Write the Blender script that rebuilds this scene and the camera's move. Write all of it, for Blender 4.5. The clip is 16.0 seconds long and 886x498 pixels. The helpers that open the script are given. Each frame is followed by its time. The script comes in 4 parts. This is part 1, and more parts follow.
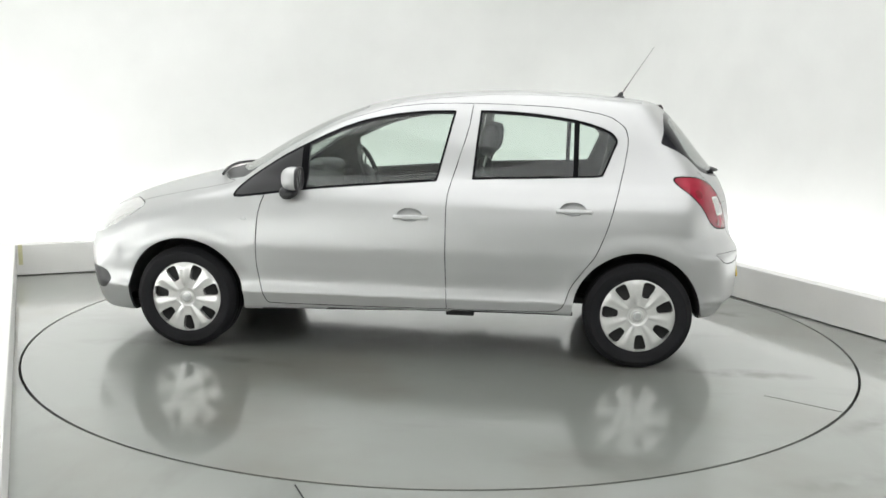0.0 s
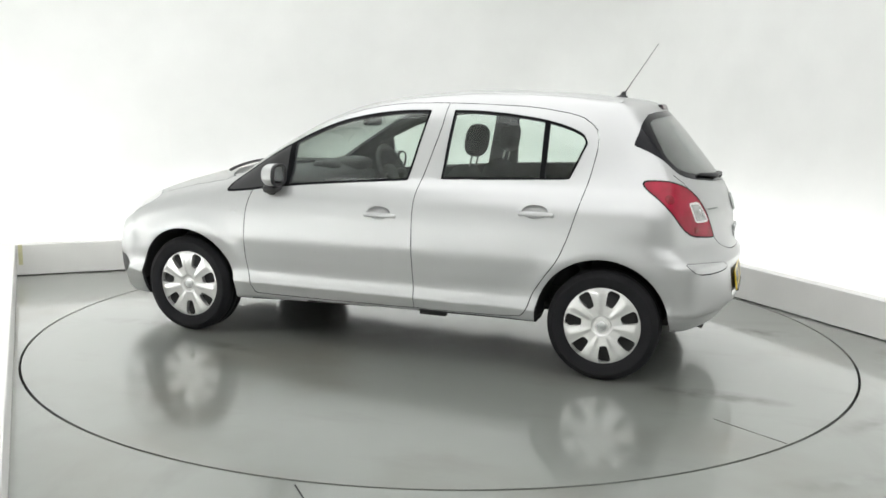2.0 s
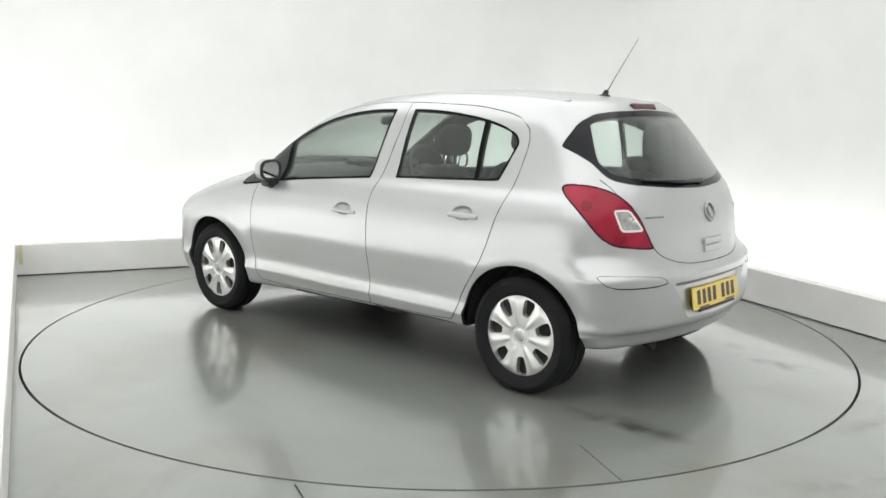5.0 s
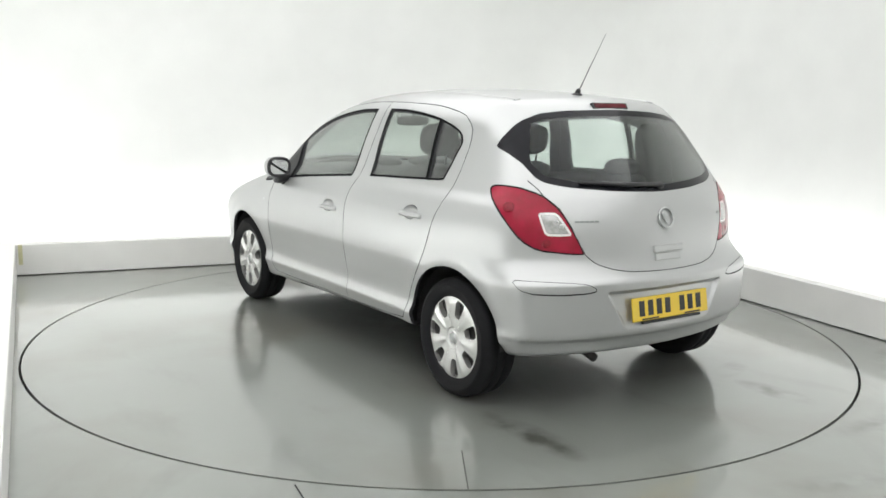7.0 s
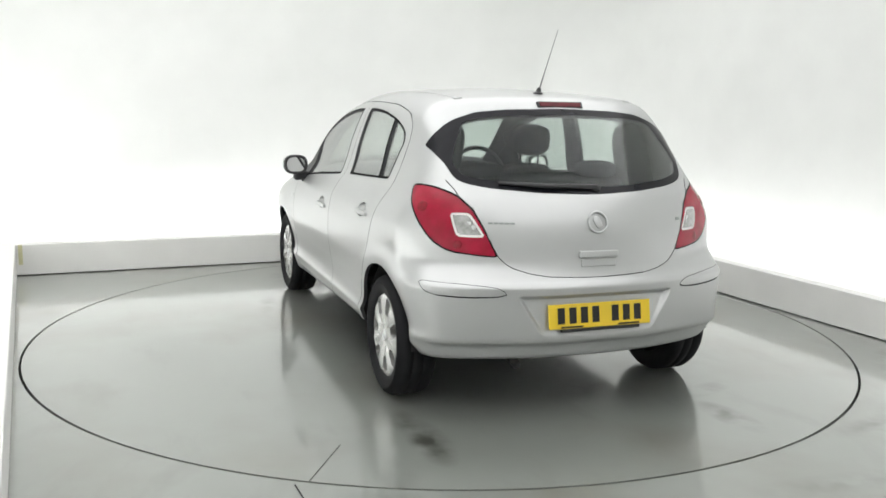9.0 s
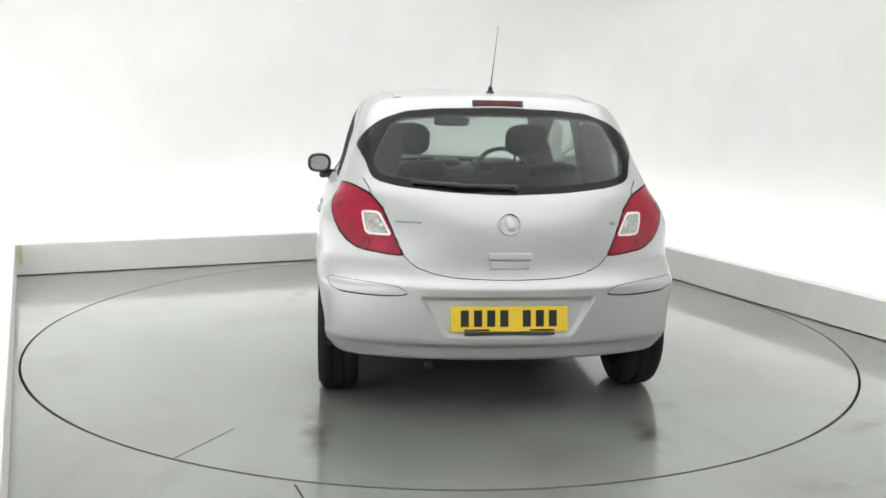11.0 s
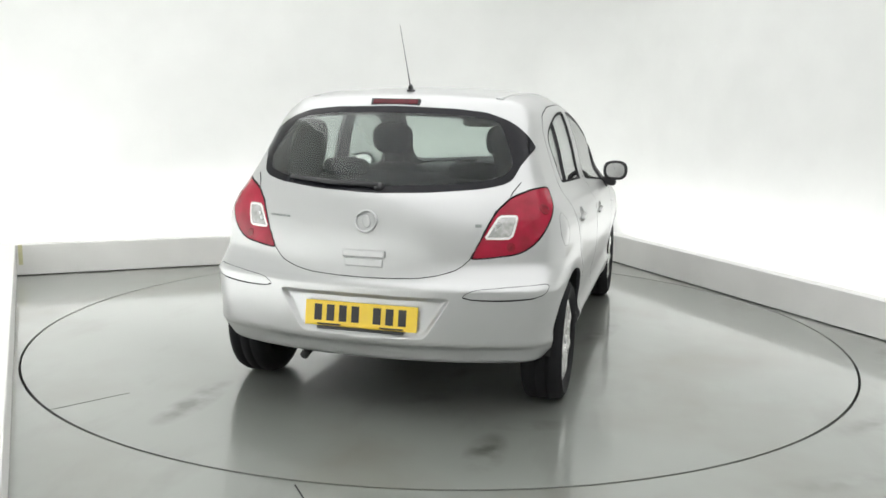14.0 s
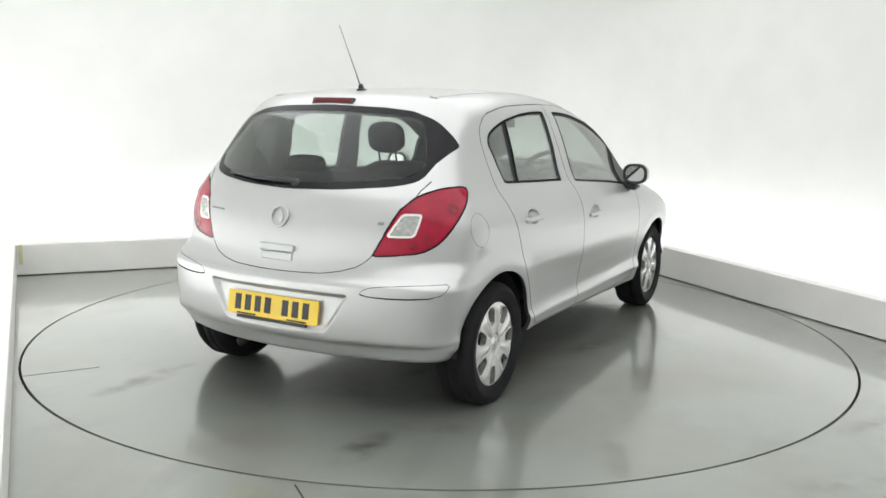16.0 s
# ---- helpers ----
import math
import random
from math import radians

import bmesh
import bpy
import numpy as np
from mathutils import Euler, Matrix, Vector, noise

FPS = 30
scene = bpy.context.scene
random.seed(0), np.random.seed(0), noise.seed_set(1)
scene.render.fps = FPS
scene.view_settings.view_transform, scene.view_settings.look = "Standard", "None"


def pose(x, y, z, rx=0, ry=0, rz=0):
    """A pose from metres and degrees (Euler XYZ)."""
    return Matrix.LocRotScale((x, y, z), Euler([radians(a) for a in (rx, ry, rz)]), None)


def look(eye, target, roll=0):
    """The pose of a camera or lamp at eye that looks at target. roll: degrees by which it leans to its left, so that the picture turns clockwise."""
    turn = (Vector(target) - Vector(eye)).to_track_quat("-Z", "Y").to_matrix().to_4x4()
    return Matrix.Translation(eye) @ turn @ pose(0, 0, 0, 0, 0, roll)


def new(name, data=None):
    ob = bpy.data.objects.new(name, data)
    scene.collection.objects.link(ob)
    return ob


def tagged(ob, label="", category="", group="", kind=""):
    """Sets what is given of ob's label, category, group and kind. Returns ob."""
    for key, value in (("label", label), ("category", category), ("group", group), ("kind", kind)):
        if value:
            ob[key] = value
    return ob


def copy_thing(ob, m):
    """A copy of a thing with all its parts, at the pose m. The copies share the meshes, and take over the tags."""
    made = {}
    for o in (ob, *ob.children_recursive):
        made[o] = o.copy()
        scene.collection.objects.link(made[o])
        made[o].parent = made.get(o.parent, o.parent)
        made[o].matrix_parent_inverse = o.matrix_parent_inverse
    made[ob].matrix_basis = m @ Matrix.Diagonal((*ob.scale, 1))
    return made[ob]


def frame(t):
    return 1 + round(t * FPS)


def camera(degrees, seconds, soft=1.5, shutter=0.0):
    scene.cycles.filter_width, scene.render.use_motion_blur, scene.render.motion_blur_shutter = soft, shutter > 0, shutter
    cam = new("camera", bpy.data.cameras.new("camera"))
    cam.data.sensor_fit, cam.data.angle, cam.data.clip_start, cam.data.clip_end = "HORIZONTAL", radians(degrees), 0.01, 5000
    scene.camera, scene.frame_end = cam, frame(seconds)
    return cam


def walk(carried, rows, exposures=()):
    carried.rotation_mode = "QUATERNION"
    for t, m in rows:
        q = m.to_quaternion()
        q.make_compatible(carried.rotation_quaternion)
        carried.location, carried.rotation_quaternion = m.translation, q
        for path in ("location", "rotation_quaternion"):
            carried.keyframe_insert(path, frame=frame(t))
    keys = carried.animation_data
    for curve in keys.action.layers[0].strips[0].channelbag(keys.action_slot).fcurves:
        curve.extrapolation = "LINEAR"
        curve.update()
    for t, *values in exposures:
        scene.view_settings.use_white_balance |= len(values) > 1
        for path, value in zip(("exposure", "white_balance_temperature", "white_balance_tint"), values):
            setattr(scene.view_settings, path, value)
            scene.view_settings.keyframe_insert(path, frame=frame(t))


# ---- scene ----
# ---- camera: stands still before the turntable
cam = camera(53.07, 16.0, soft=1.6)
EYE = (0.0, -5.531, 1.408)
PITCH, PAN = radians(-9.28), radians(0.05)
AIM = (EYE[0] + math.sin(PAN) * math.cos(PITCH), EYE[1] + math.cos(PAN) * math.cos(PITCH), EYE[2] + math.sin(PITCH))
walk(cam, [(0.0, look(EYE, AIM, 1.11)), (16.0, look(EYE, AIM, 1.11))], exposures=[(0.0, 0.0, 6500, 10), (16.0, 0.0, 6500, 10)])


def turn(t):
    """Degrees by which the turntable has turned the car at t seconds; 0 is nose away from the camera."""
    return 83.90 - 7.0563 * t


CAR_AT = (0.107, 0.107)
TABLE_R = 2.439

# ---- light: strips hidden behind the low kerb wash the walls, the whole ceiling is one lit skin
world = bpy.data.worlds.new("studio_dark")
world.use_nodes = True
world.node_tree.nodes["Background"].inputs[0].default_value = (0.9, 0.95, 1.0, 1)
world.node_tree.nodes["Background"].inputs[1].default_value = 0.02
scene.world = world
ROOM = Matrix.Rotation(radians(23.75), 4, "Z")   # the room stands askew to the camera
BACK, SIDE, LEFT = 2.590, 2.468, -2.515           # the kerb's inner faces
GAP, HEIGHT = 0.62, 3.3                           # from kerb to wall; the ceiling


def area(name, m, sx, sy, watts, colour=(0.998, 0.998, 1.0)):
    d = bpy.data.lights.new(name, "AREA")
    d.shape, d.size, d.size_y, d.energy, d.color = "RECTANGLE", sx, sy, watts, colour
    ob = new(name, d)
    ob.matrix_world = ROOM @ m
    return ob


STRIP = 23.5
area("strip_light_back", pose(0, BACK + 0.30, 0.10, 180 - 12, 0, 0), 5.0, 0.16, STRIP)
area("strip_light_side", pose(SIDE + 0.30, -1.2, 0.10, 180 - 12, 0, -90), 7.4, 0.16, STRIP * 1.5)
area("strip_light_left", pose(LEFT - 0.30, -1.2, 0.10, 180 - 12, 0, 90), 7.4, 0.16, STRIP * 4.0)

# ---- materials
def material(name, colour, rough=0.5, metal=0.0, coat=0.0, coat_rough=0.05, bump=0.0, bump_size=60.0, vary=0.0, vary_size=3.0,
             rough_vary=0.0, emission=0.0, spec=0.5):
    """A surface with grain (bump), and blotches of tone and gloss at a larger scale."""
    m = bpy.data.materials.new(name)
    m.use_nodes = True
    nt = m.node_tree
    n, link = nt.nodes, nt.links
    b = n["Principled BSDF"]
    b.inputs["Base Color"].default_value = (*colour, 1)
    b.inputs["Roughness"].default_value = rough
    b.inputs["Metallic"].default_value = metal
    b.inputs["Coat Weight"].default_value = coat
    b.inputs["Coat Roughness"].default_value = coat_rough
    b.inputs["Specular IOR Level"].default_value = spec
    if emission:
        b.inputs["Emission Color"].default_value = (*colour, 1)
        b.inputs["Emission Strength"].default_value = emission
    co = n.new("ShaderNodeTexCoord")
    if vary or rough_vary:
        tx = n.new("ShaderNodeTexNoise")
        tx.inputs["Scale"].default_value, tx.inputs["Detail"].default_value = vary_size, 6
        link.new(co.outputs["Object"], tx.inputs["Vector"])
        if vary:
            r = n.new("ShaderNodeMapRange")
            r.inputs["From Min"].default_value, r.inputs["From Max"].default_value = 0.3, 0.7
            r.inputs["To Min"].default_value, r.inputs["To Max"].default_value = 1 - vary, 1 + vary
            link.new(tx.outputs["Fac"], r.inputs["Value"])
            mix = n.new("ShaderNodeMix")
            mix.data_type, mix.blend_type = "RGBA", "MULTIPLY"
            mix.inputs["Factor"].default_value = 1
            mix.inputs["A"].default_value = (*colour, 1)
            link.new(r.outputs["Result"], mix.inputs["B"])
            link.new(mix.outputs["Result"], b.inputs["Base Color"])
        if rough_vary:
            r = n.new("ShaderNodeMapRange")
            r.inputs["From Min"].default_value, r.inputs["From Max"].default_value = 0.3, 0.7
            r.inputs["To Min"].default_value, r.inputs["To Max"].default_value = max(0.02, rough - rough_vary), rough + rough_vary
            link.new(tx.outputs["Fac"], r.inputs["Value"])
            link.new(r.outputs["Result"], b.inputs["Roughness"])
    if bump:
        tx = n.new("ShaderNodeTexNoise")
        tx.inputs["Scale"].default_value, tx.inputs["Detail"].default_value = bump_size, 4
        link.new(co.outputs["Object"], tx.inputs["Vector"])
        bp = n.new("ShaderNodeBump")
        bp.inputs["Strength"].default_value, bp.inputs["Distance"].default_value = bump, 0.004
        link.new(tx.outputs["Fac"], bp.inputs["Height"])
        link.new(bp.outputs["Normal"], b.inputs["Normal"])
    return m


def floor_material(name, stained, smears):
    """Glossy grey floor paint, worn dull in blotches, with tyre smears where the cars stand."""
    m = material(name, (0.222, 0.235, 0.216), 0.31, bump=0.006, bump_size=45, vary=0.07, vary_size=1.1, rough_vary=0.03, coat=1.0, coat_rough=0.09, spec=1.0)
    nt = m.node_tree
    n, link, b = nt.nodes, nt.links, nt.nodes["Principled BSDF"]
    co = n.new("ShaderNodeTexCoord")
    mp = n.new("ShaderNodeMapping")
    mp.inputs["Scale"].default_value = (2.2, 0.8, 1)
    mp.inputs["Location"].default_value = (3.1, 1.7, 0)
    link.new(co.outputs["Object"], mp.inputs["Vector"])
    tx = n.new("ShaderNodeTexNoise")
    tx.inputs["Scale"].default_value, tx.inputs["Detail"].default_value, tx.inputs["Roughness"].default_value = 1.6, 4, 0.55
    link.new(mp.outputs["Vector"], tx.inputs["Vector"])
    r = n.new("ShaderNodeMapRange")
    r.inputs["From Min"].default_value, r.inputs["From Max"].default_value = 0.56, 0.78
    r.inputs["To Min"].default_value, r.inputs["To Max"].default_value = 0, stained
    link.new(tx.outputs["Fac"], r.inputs["Value"])
    mix = n.new("ShaderNodeMix")
    mix.data_type = "RGBA"
    link.new(r.outputs["Result"], mix.inputs["Factor"])
    old = b.inputs["Base Color"].links[0].from_socket
    link.new(old, mix.inputs["A"])
    mix.inputs["B"].default_value = (0.10, 0.10, 0.09, 1)
    link.new(mix.outputs["Result"], b.inputs["Base Color"])
    # broad patches where the paint has browned
    wide = n.new("ShaderNodeTexNoise")
    wide.inputs["Scale"].default_value, wide.inputs["Detail"].default_value = 0.9, 4
    link.new(co.outputs["Object"], wide.inputs["Vector"])
    tone = n.new("ShaderNodeMapRange")
    tone.inputs["From Min"].default_value, tone.inputs["From Max"].default_value, tone.inputs["To Max"].default_value = 0.48, 0.70, 0.75
    link.new(wide.outputs["Fac"], tone.inputs["Value"])
    brown = n.new("ShaderNodeMix")
    brown.data_type = "RGBA"
    link.new(tone.outputs["Result"], brown.inputs["Factor"])
    link.new(mix.outputs["Result"], brown.inputs["A"])
    brown.inputs["B"].default_value = (0.150, 0.138, 0.114, 1)
    # smears with places of their own: (x, y, turn in degrees, half length, half width, strength)
    def calc(op, *args):
        q = n.new("ShaderNodeMath")
        q.operation = op
        for i, v in enumerate(args):
            if isinstance(v, (int, float)):
                q.inputs[i].default_value = v
            else:
                link.new(v, q.inputs[i])
        return q.outputs["Value"]
    fine = n.new("ShaderNodeTexNoise")
    fine.inputs["Scale"].default_value, fine.inputs["Detail"].default_value, fine.inputs["Roughness"].default_value = 6.0, 3, 0.5
    link.new(co.outputs["Object"], fine.inputs["Vector"])
    broken = n.new("ShaderNodeMapRange")
    broken.inputs["From Min"].default_value, broken.inputs["From Max"].default_value = 0.36, 0.76
    link.new(fine.outputs["Fac"], broken.inputs["Value"])
    total = None
    for x, y, a, l, w, k in smears:
        at = n.new("ShaderNodeMapping")
        at.vector_type = "TEXTURE"
        at.inputs["Location"].default_value = (x, y, 0)
        at.inputs["Rotation"].default_value = (0, 0, radians(a))
        at.inputs["Scale"].default_value = (l, w, 1)
        link.new(co.outputs["Object"], at.inputs["Vector"])
        size = n.new("ShaderNodeVectorMath")
        size.operation = "LENGTH"
        link.new(at.outputs["Vector"], size.inputs[0])
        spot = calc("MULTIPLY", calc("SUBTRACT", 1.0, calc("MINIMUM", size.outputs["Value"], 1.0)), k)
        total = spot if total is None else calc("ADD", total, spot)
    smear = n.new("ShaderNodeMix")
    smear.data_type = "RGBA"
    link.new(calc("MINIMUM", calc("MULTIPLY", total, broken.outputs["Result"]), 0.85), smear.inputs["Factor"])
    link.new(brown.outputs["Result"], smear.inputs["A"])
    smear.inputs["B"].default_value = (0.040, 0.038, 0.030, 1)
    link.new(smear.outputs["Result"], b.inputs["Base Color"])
    return m


def glass_material(name, tint, floor_gloss=0.04, steep=2.7):
    m = bpy.data.materials.new(name)
    m.use_nodes = True
    nt = m.node_tree
    n, link = nt.nodes, nt.links
    n.remove(n["Principled BSDF"])
    out = n["Material Output"]
    clear, gloss, mix, lw, power, level = (n.new("ShaderNode" + k) for k in ("BsdfTransparent", "BsdfGlossy", "MixShader", "LayerWeight", "Math", "MapRange"))
    clear.inputs["Color"].default_value = (*tint, 1)
    gloss.inputs["Roughness"].default_value = 0.02
    lw.inputs["Blend"].default_value = 0.5
    power.operation = "POWER"
    power.inputs[1].default_value = steep
    level.inputs["To Min"].default_value, level.inputs["To Max"].default_value = floor_gloss, 0.95
    link.new(lw.outputs["Facing"], power.inputs[0])
    link.new(power.outputs["Value"], level.inputs["Value"])
    link.new(level.outputs["Result"], mix.inputs["Fac"])
    link.new(clear.outputs["BSDF"], mix.inputs[1])
    link.new(gloss.outputs["BSDF"], mix.inputs[2])
    link.new(mix.outputs["Shader"], out.inputs["Surface"])
    return m


def paint_material():
    """Silver metallic lacquer: fine flakes under a clear coat, faintly dusty."""
    m = material("silver_paint", (0.520, 0.527, 0.527), 0.38, metal=0.68, coat=0.5, coat_rough=0.08, vary=0.02, vary_size=900, rough_vary=0.03)
    return m


PAINT = paint_material()
# smears left by tyres and drips, in the disc's own axes, and on the floor beside it; the disc's last mark is a broad
# darker patch under the car
TABLE_MARKS = [(-0.72, -1.82, 88, 0.30, 0.10, 2.2), (-0.75, -1.56, 80, 0.16, 0.07, 1.6), (0.72, -1.95, 92, 0.24, 0.10, 2.2), (0.86, -1.58, 20, 0.22, 0.08, 1.2),
                (0.30, -1.33, 30, 0.30, 0.12, 1.0), (0.36, -0.95, 70, 0.22, 0.07, 1.0), (0.99, 0.15, 75, 0.34, 0.09, 1.6), (-0.95, 0.95, 80, 0.30, 0.08, 1.0),
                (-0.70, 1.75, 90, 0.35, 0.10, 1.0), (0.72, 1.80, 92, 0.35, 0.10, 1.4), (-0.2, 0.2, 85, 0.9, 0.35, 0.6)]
FLOOR_SMEARS = [(2.05, -1.65, 25, 0.40, 0.12, 1.3), (2.35, -1.35, 40, 0.35, 0.14, 1.2), (1.60, -2.30, 15, 0.5, 0.10, 0.8), (2.6, -0.6, 70, 0.5, 0.14, 0.9), (-1.6, 2.2, 20, 0.7, 0.15, 0.8)]
FLOOR, TABLE = floor_material("floor_paint", 0.38, FLOOR_SMEARS), floor_material("turntable_paint", 0.40, TABLE_MARKS)
WALL = material("white_wall_paint", (0.80, 0.81, 0.79), 0.7, bump=0.05, bump_size=30, vary=0.02)
KERB = material("kerb_paint", (0.80, 0.795, 0.772), 0.5, bump=0.06, bump_size=25, vary=0.05, vary_size=2, rough_vary=0.1)
DARK = material("dark_gap", (0.02, 0.02, 0.02), 0.8)
SEAM = material("dull_seam_filler", (0.075, 0.075, 0.07), 0.7, vary=0.2, vary_size=25)
RUBBER = material("tyre_rubber", (0.012, 0.012, 0.0135), 0.8, spec=0.25, bump=0.12, bump_size=120, vary=0.15, vary_size=9)
TRIM = material("black_plastic", (0.022, 0.022, 0.024), 0.42, bump=0.1, bump_size=200, vary=0.1, vary_size=12)
INNER = material("grey_interior_plastic", (0.036, 0.036, 0.040), 0.6, bump=0.1, bump_size=150, vary=0.1, vary_size=10)
CLOTH = material("charcoal_seat_cloth", (0.021, 0.022, 0.025), 0.9, bump=0.4, bump_size=300, vary=0.2, vary_size=14)
SEAL = material("black_rubber_seal", (0.005, 0.005, 0.006), 0.7, spec=0.08, vary=0.1, vary_size=20)
HUBCAP = material("silver_hubcap", (0.70, 0.70, 0.69), 0.23, metal=0.65, coat=0.3, vary=0.04, vary_size=30)
CHROME = material("chrome", (0.75, 0.75, 0.75), 0.12, metal=1.0)
MIRROR = material("mirror_glass", (0.85, 0.85, 0.85), 0.02, metal=1.0)
STEEL = material("exhaust_steel", (0.05, 0.047, 0.045), 0.5, metal=1.0, vary=0.2, vary_size=20)
RED = material("red_lamp_lens", (0.33, 0.006, 0.030), 0.2, coat=0.3, coat_rough=0.03, vary=0.2, vary_size=16, spec=0.25)
DARKRED = material("dark_red_lens", (0.10, 0.006, 0.012), 0.2, coat=0.3, coat_rough=0.03, vary=0.2, vary_size=40, spec=0.25)
DOME = material("bulb_dome_red", (0.23, 0.006, 0.020), 0.25, coat=0.3, coat_rough=0.03, vary=0.3, vary_size=60, spec=0.25)
ROD = material("aerial_rod", (0.16, 0.16, 0.165), 0.5)
HEADLENS = material("clear_headlamp_lens", (0.62, 0.62, 0.61), 0.18, coat=1.0, metal=0.5, coat_rough=0.02, vary=0.15, vary_size=25)
CLEAR = material("clear_lamp_lens", (0.46, 0.46, 0.45), 0.18, coat=1.0, metal=0.5, coat_rough=0.02, vary=0.35, vary_size=45)
TAPE = material("faded_tape", (0.62, 0.60, 0.36), 0.5, bump=0.1, bump_size=80, vary=0.08, vary_size=20)
YELLOW = material("yellow_plate", (0.80, 0.56, 0.025), 0.4, coat=0.4, vary=0.03, vary_size=8)
INK = material("black_plate_ink", (0.012, 0.012, 0.012), 0.4)
LENSRIM = material("white_lens_rim", (0.80, 0.79, 0.78), 0.25, coat=1.0, coat_rough=0.03, vary=0.05, vary_size=30)
DARKBADGE = material("dark_lettering_chrome", (0.27, 0.29, 0.28), 0.3, metal=0.8)
GREYBADGE = material("badge_silver", (0.55, 0.56, 0.56), 0.32, metal=0.8)
GLASS = glass_material("green_tinted_glass", (0.93, 0.968, 0.945))
SMOKE = glass_material("rear_tinted_glass", (0.90, 0.935, 0.92), 0.012, 2.9)
BORDER = material("black_glass_border", (0.010, 0.010, 0.013), 0.14, vary=0.1, vary_size=15, spec=0.2)
LIGHT = material("light_diffuser", (0.998, 0.998, 1.0), 0.6, emission=1.06)

# ---- mesh helpers
def mesh_of(name, bm):
    me = bpy.data.meshes.new(name)
    bm.to_mesh(me)
    bm.free()
    return me


def part(name, bm, mat, parent=None, label="", smooth=False):
    """Links a bmesh as one mesh object under a thing or a part."""
    me = mesh_of(name, bm)
    for m in (mat if isinstance(mat, (list, tuple)) else [mat]):
        me.materials.append(m)
    if smooth:
        me.polygons.foreach_set("use_smooth", [True] * len(me.polygons))
    ob = new(name, me)
    if parent:
        ob.parent = parent
    if label:
        tagged(ob, label)
    return ob


def block(x0, y0, z0, x1, y1, z1, bevel=0.0, seg=2, bm=None, m=None):
    """A box between two corners, its edges rounded."""
    out = bm or bmesh.new()
    b = bmesh.new()
    bmesh.ops.create_cube(b, size=1.0)
    for v in b.verts:
        v.co = Vector(((x0 + x1) / 2 + v.co.x * (x1 - x0), (y0 + y1) / 2 + v.co.y * (y1 - y0), (z0 + z1) / 2 + v.co.z * (z1 - z0)))
    if bevel:
        bmesh.ops.bevel(b, geom=b.edges[:], offset=bevel, segments=seg, profile=0.5, affect="EDGES")
    if m is not None:
        b.transform(m)
    me = bpy.data.meshes.new("tmp")
    b.to_mesh(me)
    b.free()
    out.from_mesh(me)
    bpy.data.meshes.remove(me)
    return out


def tube(points, radius, sides=10, radii=None, bm=None, closed=False):
    """A round bar along points."""
    bm = bm or bmesh.new()
    pts = [Vector(p) for p in points]
    rings, n = [], len(pts)
    for i, p in enumerate(pts):
        a, b = (pts[i - 1], pts[(i + 1) % n]) if closed else (pts[max(0, i - 1)], pts[min(n - 1, i + 1)])
        d = (b - a).normalized()
        u = d.cross(Vector((0, 0, 1)) if abs(d.z) < 0.9 else Vector((1, 0, 0))).normalized()
        v = d.cross(u)
        r = radii[i] if radii else radius
        rings.append([bm.verts.new(p + r * (math.cos(k * 2 * math.pi / sides) * u + math.sin(k * 2 * math.pi / sides) * v)) for k in range(sides)])
    for i in range(n if closed else n - 1):
        a, b = rings[i], rings[(i + 1) % n]
        for k in range(sides):
            bm.faces.new((a[k], a[(k + 1) % sides], b[(k + 1) % sides], b[k]))
    if not closed:
        bm.faces.new(rings[0][::-1])
        bm.faces.new(rings[-1])
    bmesh.ops.recalc_face_normals(bm, faces=bm.faces[:])
    return bm


def lathe(profile, steps=64, axis="x", bm=None):
    """Turns (radius, along) points round the x axis."""
    bm = bm or bmesh.new()
    rings = []
    for k in range(steps):
        a = 2 * math.pi * k / steps
        rings.append([bm.verts.new((s, r * math.cos(a), r * math.sin(a))) for r, s in profile])
    for k in range(steps):
        a, b = rings[k], rings[(k + 1) % steps]
        for i in range(len(profile) - 1):
            bm.faces.new((a[i], a[i + 1], b[i + 1], b[i]))
    bmesh.ops.remove_doubles(bm, verts=bm.verts[:], dist=1e-5)
    bmesh.ops.recalc_face_normals(bm, faces=bm.faces[:])
    return bm


def placed(ob, m):
    ob.matrix_world = m
    return ob


